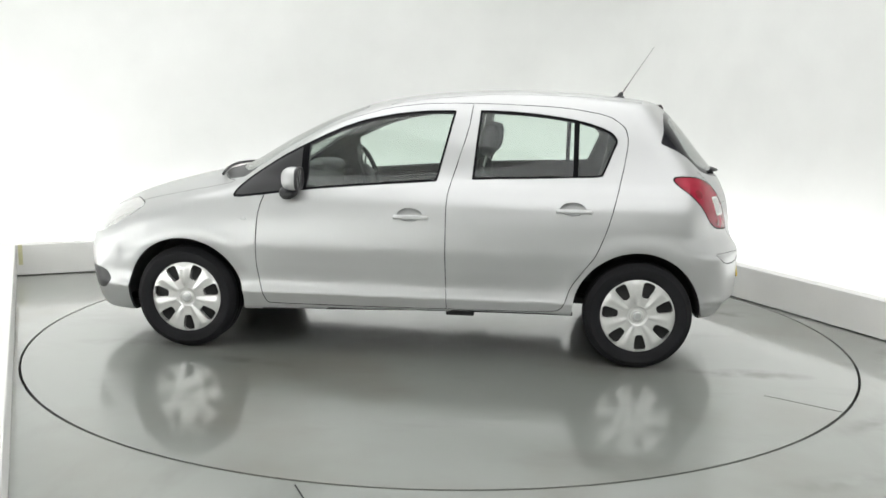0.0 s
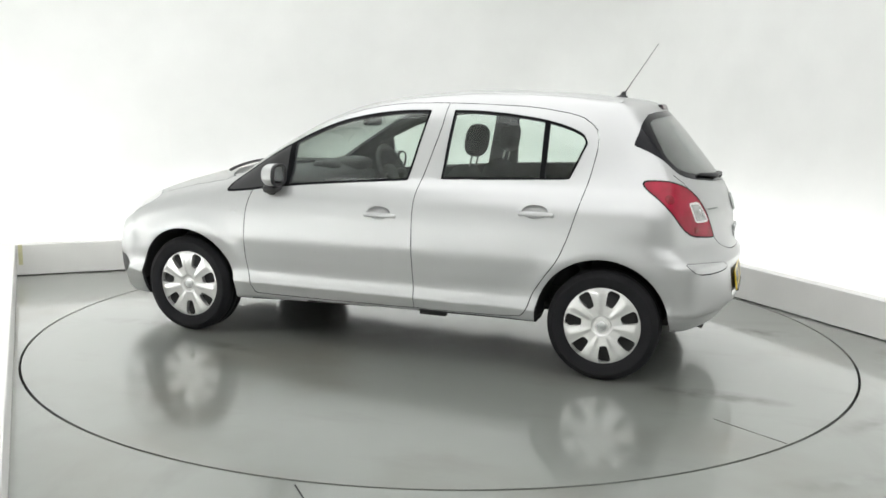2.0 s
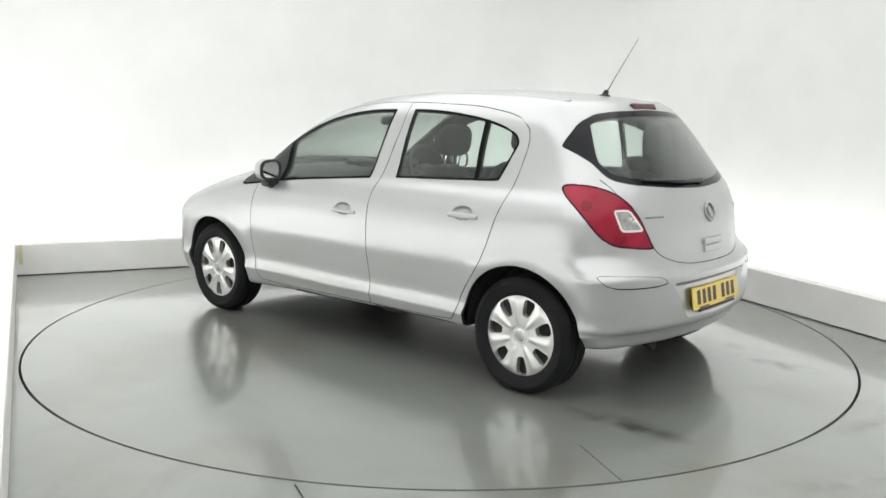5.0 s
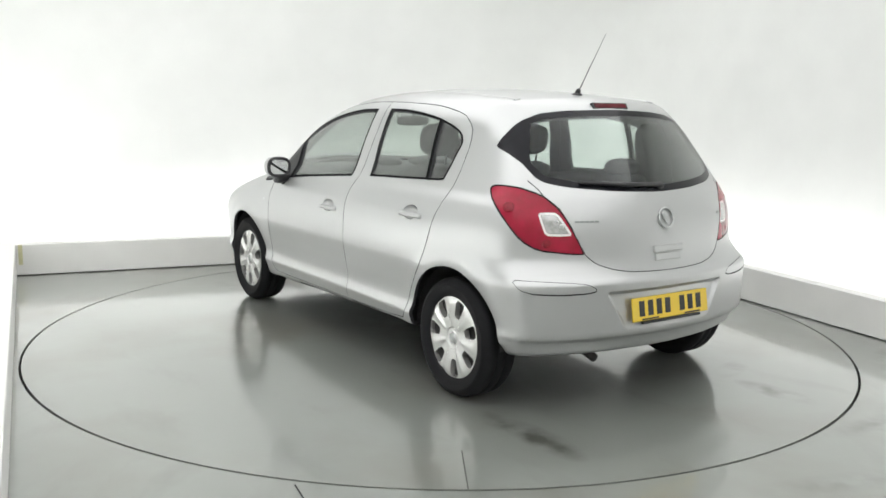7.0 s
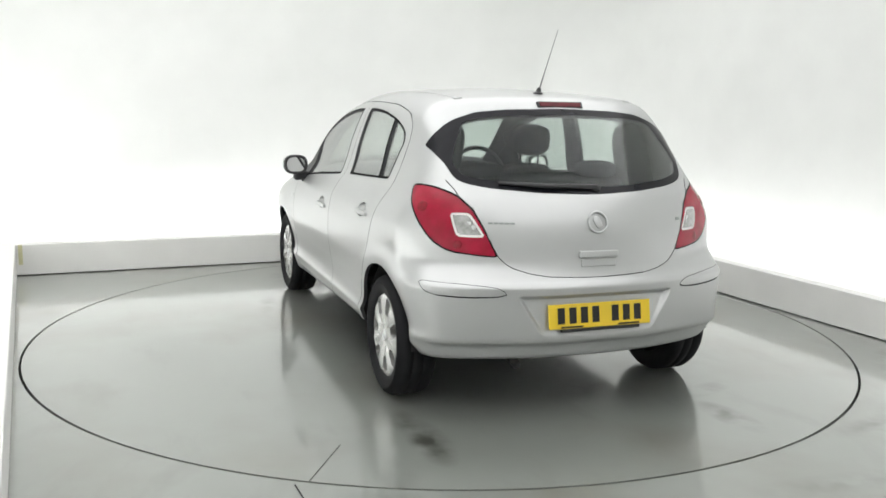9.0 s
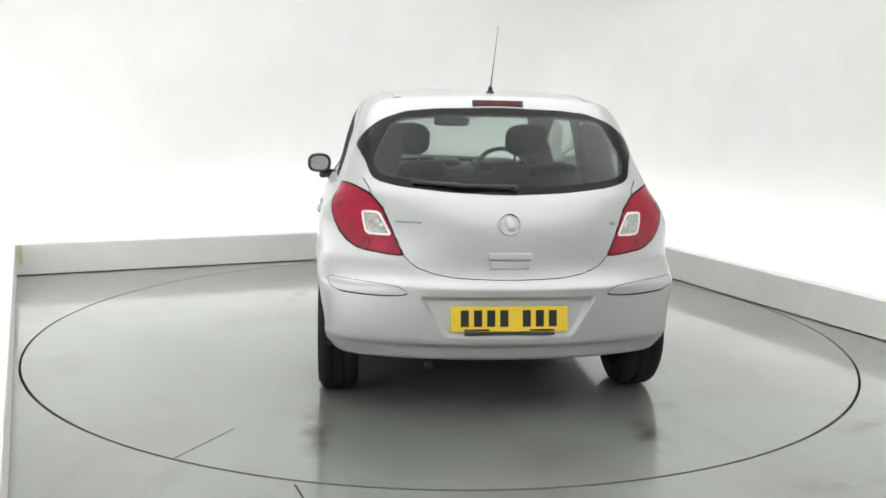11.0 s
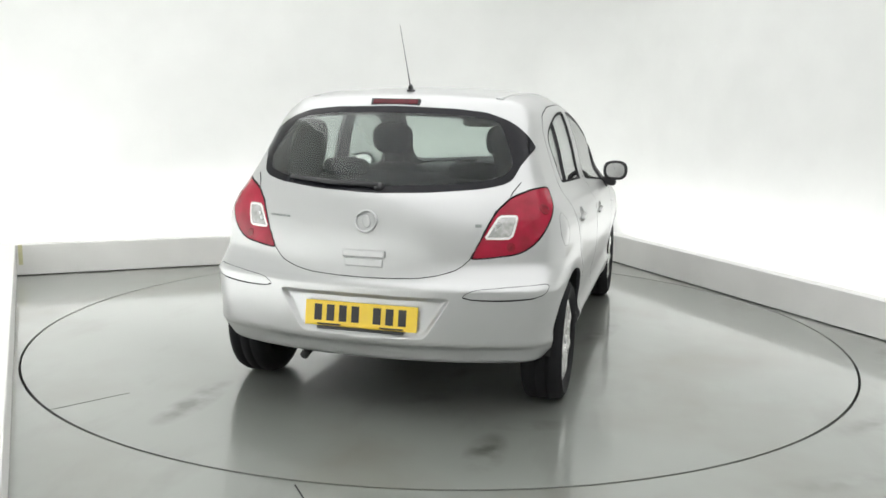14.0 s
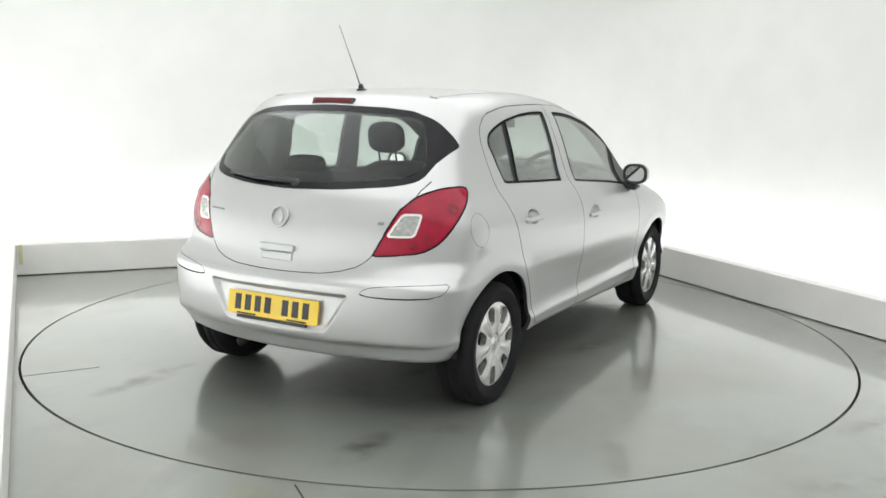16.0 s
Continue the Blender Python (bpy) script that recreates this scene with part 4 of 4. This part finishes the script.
def bulge(sx, sy, sz, m, bm=None, power=2.6, rows=14, cols=28):
    """A soft cushion shape: a superellipsoid of half sizes sx, sy, sz."""
    bm = bm or bmesh.new()
    sp = lambda v: math.copysign(abs(v) ** (2 / power), v)
    grid = []
    for i in range(rows + 1):
        t = -math.pi / 2 + math.pi * i / rows
        grid.append([bm.verts.new(m @ Vector((sx * sp(math.cos(t)) * sp(math.cos(2 * math.pi * k / cols)), sy * sp(math.cos(t)) * sp(math.sin(2 * math.pi * k / cols)), sz * sp(math.sin(t))))) for k in range(cols)])
    for i in range(rows):
        for k in range(cols):
            bm.faces.new((grid[i][k], grid[i][(k + 1) % cols], grid[i + 1][(k + 1) % cols], grid[i + 1][k]))
    bmesh.ops.remove_doubles(bm, verts=bm.verts[:], dist=1e-5)
    bmesh.ops.recalc_face_normals(bm, faces=bm.faces[:])
    return bm


doors = [o for o in car.children if o.name.split(".")[0] in ("front_door", "rear_door")]
for d in doors:
    sgn = 1 if d.data.vertices[0].co.x > 0 else -1
    y, z = HANDLES[0 if d.name.startswith("front") else 1]
    p, nrm = skin_at(None, y, z - 0.008)
    m = frame_on(p, nrm)
    # a sunk bowl, and the grip across it
    bm = bmesh.new()
    rings = []
    for r, depth in ((1.04, 0.0005), (1.0, -0.004), (0.9, -0.012), (0.65, -0.018), (0.3, -0.021), (0.02, -0.0215)):
        rings.append([bm.verts.new(m @ Vector((0.066 * r * math.cos(a), 0.034 * r * math.sin(a), depth))) for a in np.linspace(0, 2 * math.pi, 25)[:-1]])
    for a, b in zip(rings, rings[1:]):
        for k in range(24):
            bm.faces.new((a[k], a[(k + 1) % 24], b[(k + 1) % 24], b[k]))
    bmesh.ops.recalc_face_normals(bm, faces=bm.faces[:])
    grip = bulge(0.098, 0.0125, 0.010, m @ pose(-0.008, -0.014, 0.007), power=3)
    bulge(0.012, 0.012, 0.012, m @ pose(-0.092, -0.014, 0.002), grip)
    bulge(0.012, 0.012, 0.012, m @ pose(0.078, -0.014, 0.002), grip)
    for q in (bm, grip):
        if sgn < 0:
            for v in q.verts:
                v.co.x = -v.co.x
            bmesh.ops.reverse_faces(q, faces=q.faces[:])
    part("handle_bowl", bm, PAINT, d, "sunk silver bowl behind the handle", smooth=True)
    part("door_handle", grip, PAINT, d, "silver pull handle", smooth=True)

for sgn in (1, -1):
    mr = new("door_mirror")
    mr.parent = car
    tagged(mr, "silver door mirror on a black foot")
    mr.matrix_basis = pose(sgn * 0.895, 0.612, 0.978)
    cap = bulge(0.080, 0.060, 0.064, pose(0, 0.022, 0.003), power=2.5)
    bmesh.ops.bisect_plane(cap, geom=cap.verts[:] + cap.edges[:] + cap.faces[:], plane_co=(0, -0.008, 0), plane_no=(0, 1, 0), clear_inner=True)
    part("mirror_cap", cap, PAINT, mr, "silver mirror cap", smooth=True)
    rim = bmesh.new()
    ring = lambda s, y: [(0.079 * s * math.copysign(abs(math.cos(a)) ** 0.75, math.cos(a)), y, 0.003 + 0.064 * s * math.copysign(abs(math.sin(a)) ** 0.75, math.sin(a))) for a in np.linspace(0, 2 * math.pi, 33)[:-1]]
    loops = [[rim.verts.new(q) for q in ring(s, y)] for s, y in ((1.0, -0.004), (1.01, -0.012), (0.96, -0.019), (0.82, -0.020), (0.77, -0.012), (0.01, -0.010))]
    for a, b in zip(loops, loops[1:]):
        for k in range(32):
            rim.faces.new((a[k], a[(k + 1) % 32], b[(k + 1) % 32], b[k]))
    bmesh.ops.recalc_face_normals(rim, faces=rim.faces[:])
    part("mirror_rim", rim, TRIM, mr, "black mirror surround", smooth=True)
    gl = bmesh.new()
    gl.faces.new([gl.verts.new(Vector(q) * 1.0) for q in ring(0.76, -0.0135)])
    gl.transform(pose(0, -0.0135, 0.003, 2) @ pose(0, 0.0135, -0.003))
    part("mirror_glass", gl, MIRROR, mr, "mirror glass")
    foot = bulge(0.055, 0.050, 0.026, pose(-sgn * 0.05, 0.06, -0.075, 0, sgn * 14, 0), power=3)
    bulge(0.05, 0.04, 0.03, pose(-sgn * 0.10, 0.075, -0.09, 0, sgn * 18, 0), foot, power=3)
    part("mirror_foot", foot, TRIM, mr, "black mirror foot", smooth=True)
    # side repeater on the wing
    p, nrm = skin_at(None, 0.93, 0.748)
    bm = bulge(0.016, 0.009, 0.004, frame_on(p, nrm))
    if sgn < 0:
        for v in bm.verts:
            v.co.x = -v.co.x
        bmesh.ops.reverse_faces(bm, faces=bm.faces[:])
    part("side_repeater", bm, GREYBADGE, car, "small grey side repeater", smooth=True)
    # raised roof moulding
    line = []
    for y in np.linspace(0.15, -1.235, 24):
        x = 0.463 + (y + 1.28) * 0.065
        one = np.ones(1)
        line.append(Vector(on_skin(x * one, y * one, 0.9 * one, 0 * one, 0 * one, one)[0]) * 1.0)
    part("roof_moulding", tube([(sgn * q.x, q.y, q.z - 0.001) for q in line], 0.0065, 8), PAINT, car, "slim raised silver roof moulding", smooth=True)
    # cover of the roof rack mounting
    bm = block(-0.02, -0.03, 0.0, 0.02, 0.03, 0.008, 0.004, m=pose(sgn * 0.466, -1.225, 1.423, 0, sgn * 9, 0))
    part("roof_cover", bm, PAINT, car, "small silver cover on the roof edge")

# fuel flap: an arc let into the wing of the car's right side
ring = []
for a in np.linspace(0.0, 2 * math.pi, 45)[:-1]:
    p, nrm = skin_at(None, -1.445 + 0.066 * math.cos(a), 0.845 + 0.075 * math.sin(a))
    ring.append(p - nrm * 0.0004)
part("fuel_flap_joint", tube(ring, 0.0010, 6, closed=True), INNER, car, "round joint of the fuel flap", smooth=True)

# aerial
bm = bulge(0.020, 0.034, 0.013, pose(0, 0, 0.003))
bulge(0.011, 0.015, 0.024, pose(0, -0.006, 0.016, 34, 0, 0), bm)
aerial = part("aerial_base", bm, TRIM, car, "black rubber aerial foot", smooth=True)
aerial.matrix_basis = pose(0, -1.168, 1.452, -2)
part("aerial_mast", tube([(0, -0.012, 0.02), (0, -0.065, 0.10), (0, -0.135, 0.20), (0, -0.205, 0.302)], 0, 8, radii=[0.0042, 0.0026, 0.0018, 0.0014]), ROD, aerial, "thin aerial rod", smooth=True)

# high brake lamp
bm = block(-0.121, -0.006, -0.018, 0.121, 0.03, 0.018, 0.004)
box = part("brake_lamp_housing", bm, TRIM, tailgate, "dark brake lamp housing")
box.matrix_basis = pose(0, -1.411, 1.402, -30)
part("brake_lamp_lens", block(-0.110, -0.009, -0.012, 0.110, 0.0, 0.012, 0.003), DARKRED, box, "dark red brake lamp lens")

# rear wiper
p0, n0 = skin_at(0.03, z=1.030)
p1, n1 = skin_at(-0.20, z=1.03)
p2, n2 = skin_at(-0.42, z=1.045)
bm = tube([p0 + n0 * 0.012, p1 + n1 * 0.02, p2 + n2 * 0.014], 0, 8, radii=[0.012, 0.010, 0.006])
tube([skin_at(-0.10, z=1.035)[0] + n1 * 0.006, p1 + n1 * 0.008 + Vector((0, 0, 0.012)), p2 + n2 * 0.006 + Vector((0, 0, 0.008))], 0.007, 6, bm=bm)
bulge(0.022, 0.02, 0.018, frame_on(p0, n0), bm)
part("rear_wiper", bm, TRIM, tailgate, "black rear wiper resting along the glass", smooth=True)

# the shade in the joint under each moulded inset of the bumper, laid on as a black bar, and the round bulbs seen
# through the red lenses
def toward(x, y, z):
    one = np.ones(1)
    d = np.array((x - 0.25, y + 1.15, 0.0))
    d /= np.linalg.norm(d)
    q = on_skin(0.25 * one, -1.15 * one, z * one, d[0] * one, d[1] * one, 0 * one)
    return Vector(q[0]), Vector(skin_normal(q)[0])


lamps = [o for o in car.children if o.name.split(".")[0] == "tail_lamp"]
for lamp in lamps:
    sgn = 1 if lamp.data.vertices[0].co.x > 0 else -1
    edge = [toward(*q) for q in ((0.447, -1.832, 0.580), (0.475, -1.824, 0.5705), (0.52, -1.81, 0.5675), (0.58, -1.788, 0.566), (0.638, -1.762, 0.567), (0.68, -1.742, 0.5695), (0.72, -1.72, 0.573), (0.765, -1.69, 0.585))]
    part("inset_joint", tube([(sgn * p.x, p.y, p.z) for p, _ in edge], 0, 6, radii=[0.0012, 0.0026, 0.0032, 0.0034, 0.0034, 0.0034, 0.0030, 0.0012]), SEAL, bumper, "black line for the shade in the joint under the moulded inset", smooth=True)
    for x, y, z, r in ((0.715, -1.53, 0.945, 0.026), (0.62, -1.68, 0.785, 0.019)):
        p, nrm = toward(x, y, z)
        bm = bulge(r, r, 0.0022, frame_on(p, nrm), power=2.2)
        if sgn < 0:
            for v in bm.verts:
                v.co.x = -v.co.x
            bmesh.ops.reverse_faces(bm, faces=bm.faces[:])
        part("bulb_dome", bm, DOME, lamp, "dark red round bulb dome", smooth=True)

# badge: a plain ringed disc
p, nrm = skin_at(0.0, z=0.884)
m = frame_on(p, nrm)
bm = tube([m @ Vector((0.047 * math.cos(a), 0.047 * math.sin(a), 0.004)) for a in np.linspace(0, 2 * math.pi, 41)[:-1]], 0.0055, 8, closed=True)
bulge(0.018, 0.03, 0.005, m @ pose(0, 0, 0.004, 0, 0, 25), bm)
part("badge", bm, GREYBADGE, tailgate, "round chrome ring badge", smooth=True)
bm = bmesh.new()
for k in range(5):
    p, nrm = skin_at(-0.485 + 0.023 * k, z=0.882)
    block(-0.0108, -0.0045, 0, 0.0108, 0.0045, 0.003, 0.001, 1, bm=bm, m=frame_on(p, nrm))
part("lettering_bar", bm, DARKBADGE, tailgate, "row of small grey bars")
p, nrm = skin_at(0.485, z=0.878)
part("lettering_bar", block(-0.014, -0.007, 0, 0.014, 0.007, 0.003, 0.001, m=frame_on(p, nrm)), DARKBADGE, tailgate, "short grey bar")

# grip of the tailgate: a lip over a hollow
p, nrm = skin_at(0.0, z=0.728)
m = frame_on(p, nrm)
bm = block(-0.098, -0.012, -0.004, 0.098, 0.020, 0.014, 0.006, 3, m=m @ pose(0, 0.012, 0))
part("grip_lip", bm, PAINT, tailgate, "silver grip lip", smooth=False)
bm = block(-0.088, -0.040, -0.004, 0.088, -0.004, 0.006, 0.005, 3, m=m)
part("grip_plate", bm, PAINT, tailgate, "silver plate below the grip")

# number plate, its characters as plain bars
plate = part("number_plate", block(-0.26, -0.0555, 0, 0.26, 0.0555, 0.008, 0.003), YELLOW, car, "yellow rear number plate with plain dark bars")
plate.matrix_basis = Matrix.Translation((0.0, -1.876, 0.474)) @ Euler((radians(81), 0, 0)).to_matrix().to_4x4()
for k in range(7):
    cx = -0.198 + 0.058 * k + (0.042 if k > 3 else 0)
    part("plain_bar", block(-0.018, -0.036, 0.008, 0.018, 0.036, 0.0088), INK, plate).matrix_basis = pose(cx, 0.003, 0)
for x0, x1 in ((-0.2, -0.09), (0.09, 0.2)):
    part("plain_bar", block(x0, -0.0515, 0.008, x1, -0.044, 0.0088), INK, plate)
part("plate_shelf", block(-0.20, -0.07, -0.004, 0.20, -0.057, 0.012, 0.003), TRIM, plate, "black strip under the plate")

# exhaust and the rear beam under the car
part("exhaust_pipe", tube([(-0.335, -1.45, 0.255), (-0.335, -1.60, 0.250), (-0.335, -1.67, 0.240), (-0.335, -1.728, 0.224)], 0.021, 14), STEEL, car, "steel tail pipe", smooth=True)
part("rear_axle_beam", tube([(-0.62, -1.25, 0.26), (-0.3, -1.2, 0.25), (0.3, -1.2, 0.25), (0.62, -1.25, 0.26)], 0.035, 10), DARK, car, smooth=True)
part("floor_pan", block(-0.62, -1.55, 0.29, 0.62, 0.8, 0.33, 0.01), DARK, car, "black floor pan")
part("engine_undertray", block(-0.56, 0.78, 0.165, 0.56, 1.75, 0.30, 0.03), DARK, car, "black engine undertray")
part("silencer", bulge(0.16, 0.10, 0.05, pose(-0.30, -1.50, 0.265), power=4), STEEL, car, "steel silencer box", smooth=True)
for sgn in (1, -1):
    part("jacking_point", block(sgn * 0.70 - 0.02, -0.36, 0.215, sgn * 0.70 + 0.02, -0.20, 0.262, 0.008), DARK, car, "black jacking point under the sill")

# the pipe is solid: a black disc draws the shade of its hollow end
part("tail_pipe_mouth", tube([(-0.335, -1.723, 0.2255), (-0.335, -1.7295, 0.2235)], 0.018, 14), DARK, car, "black disc for the shade inside the tail pipe's end", smooth=True)

# front wipers parked at the foot of the windscreen
for x0, x1 in ((0.50, -0.02), (-0.05, -0.55)):
    pts = []
    for k in range(6):
        x = x0 + (x1 - x0) * k / 5
        y = 1.21 - 0.30 * x * x + 0.03 * k / 5
        z = float(top_line(y + 0.30 * x * x)) - 0.10 * x * x + 0.022
        pts.append((x, y, z))
    part("front_wiper", tube(pts, 0.009, 6), TRIM, car, "black wiper arm and blade", smooth=True)

# ---- inside the car
def seat(x, y):
    s = new("front_seat")
    s.parent = car
    tagged(s, "charcoal cloth front seat with a head restraint")
    part("cushion", bulge(0.25, 0.26, 0.10, pose(x, y + 0.26, 0.50, 6), power=4), CLOTH, s, smooth=True)
    part("backrest", bulge(0.245, 0.075, 0.28, pose(x, y - 0.03, 0.775, 14), power=3.2), CLOTH, s, smooth=True)
    part("head_restraint", bulge(0.122, 0.055, 0.094, pose(x, y - 0.155, 1.193, 8), power=2.8), CLOTH, s, smooth=True)
    bm = tube([(x - 0.06, y - 0.13, 1.04), (x - 0.06, y - 0.15, 1.14)], 0.006, 8)
    part("post", bm, CHROME, s, "chrome post")
    part("post", tube([(x + 0.06, y - 0.13, 1.04), (x + 0.06, y - 0.15, 1.14)], 0.006, 8), CHROME, s, "chrome post")
    part("seat_base", block(x - 0.2, y + 0.02, 0.29, x + 0.2, y + 0.45, 0.43, 0.02), TRIM, s)


seat(0.345, -0.245)
seat(-0.345, -0.245)
bench = new("rear_seat")
bench.parent = car
tagged(bench, "charcoal cloth rear bench seat")
part("cushion", bulge(0.60, 0.26, 0.10, pose(0, -0.83, 0.50, 5), power=5, cols=48), CLOTH, bench, smooth=True)
part("backrest", bulge(0.60, 0.07, 0.29, pose(0, -1.13, 0.77, 14), power=5, cols=48), CLOTH, bench, smooth=True)
for x in (-0.33, 0.33):
    part("head_restraint", bulge(0.12, 0.045, 0.045, pose(x, -1.20, 1.075, 10), power=3), CLOTH, bench, smooth=True)
for sgn in (1, -1):
    part("pillar_trim", bulge(0.08, 0.08, 0.25, pose(sgn * 0.545, -1.23, 1.07, 0, -sgn * 14, 0), power=3.5), INNER, car, "dark grey pillar trim", smooth=True)
    lens = [o for o in bpy.data.objects if o.name.split(".")[0] == "reversing_lens" and o.data.vertices[0].co.x * sgn > 0][0]
    m = Matrix.Translation((sgn * 0.565, -1.685, 0.865)) @ Matrix.Rotation(sgn * radians(38), 4, "Z") @ pose(0, 0.002, 0, 90)
    bm = block(-0.022, -0.028, 0.0, 0.006, 0.022, 0.012, 0.003, m=m)
    bulge(0.012, 0.012, 0.010, m @ pose(0.02, -0.004, 0.006), bm)
    part("lamp_insert", bm, GREYBADGE, lens, "grey bulb holder seen in the lens")
part("parcel_shelf", block(-0.56, -1.55, 0.955, 0.56, -1.22, 0.975, 0.008), INNER, car, "dark grey parcel shelf")
dash = part("dashboard", bulge(0.66, 0.24, 0.17, pose(0, 0.88, 0.81), power=4.5, cols=48), INNER, car, "dark grey dashboard", smooth=True)
part("instrument_hood", bulge(0.17, 0.11, 0.05, pose(0.35, 0.74, 0.975)), INNER, dash, smooth=True)
part("screen_hood", bulge(0.11, 0.08, 0.035, pose(0, 0.76, 0.985)), INNER, dash, smooth=True)
wheel_m = pose(0.36, 0.44, 0.93, 66)
bm = tube([(0.185 * math.cos(a), 0.185 * math.sin(a), 0) for a in np.linspace(0, 2 * math.pi, 41)[:-1]], 0.016, 10, closed=True)
bulge(0.085, 0.075, 0.03, pose(0, -0.01, -0.02), bm)
for a in (0, math.pi, -math.pi / 2):
    tube([(0.06 * math.cos(a), 0.06 * math.sin(a), -0.015), (0.182 * math.cos(a), 0.182 * math.sin(a), 0)], 0.014, 8, bm=bm)
sw = part("steering_wheel", bm, TRIM, car, "black steering wheel", smooth=True)
sw.matrix_basis = wheel_m
bm = bulge(0.122, 0.022, 0.032, pose(0, 0.43, 1.282), power=4)
tube([(0, 0.43, 1.30), (0, 0.40, 1.345)], 0.01, 8, bm=bm)
part("interior_mirror", bm, TRIM, car, "black interior mirror", smooth=True)


def motions():
    """The turntable turns, and carries the car round with it."""
    times = [k * 0.5 for k in range(33)]
    walk(turntable, [(t, pose(0, 0, 0, 0, 0, turn(t))) for t in times])
    walk(car, [(t, pose(0, 0, 0, 0, 0, turn(t)) @ pose(*CAR_AT, LIFT)) for t in times])


motions()
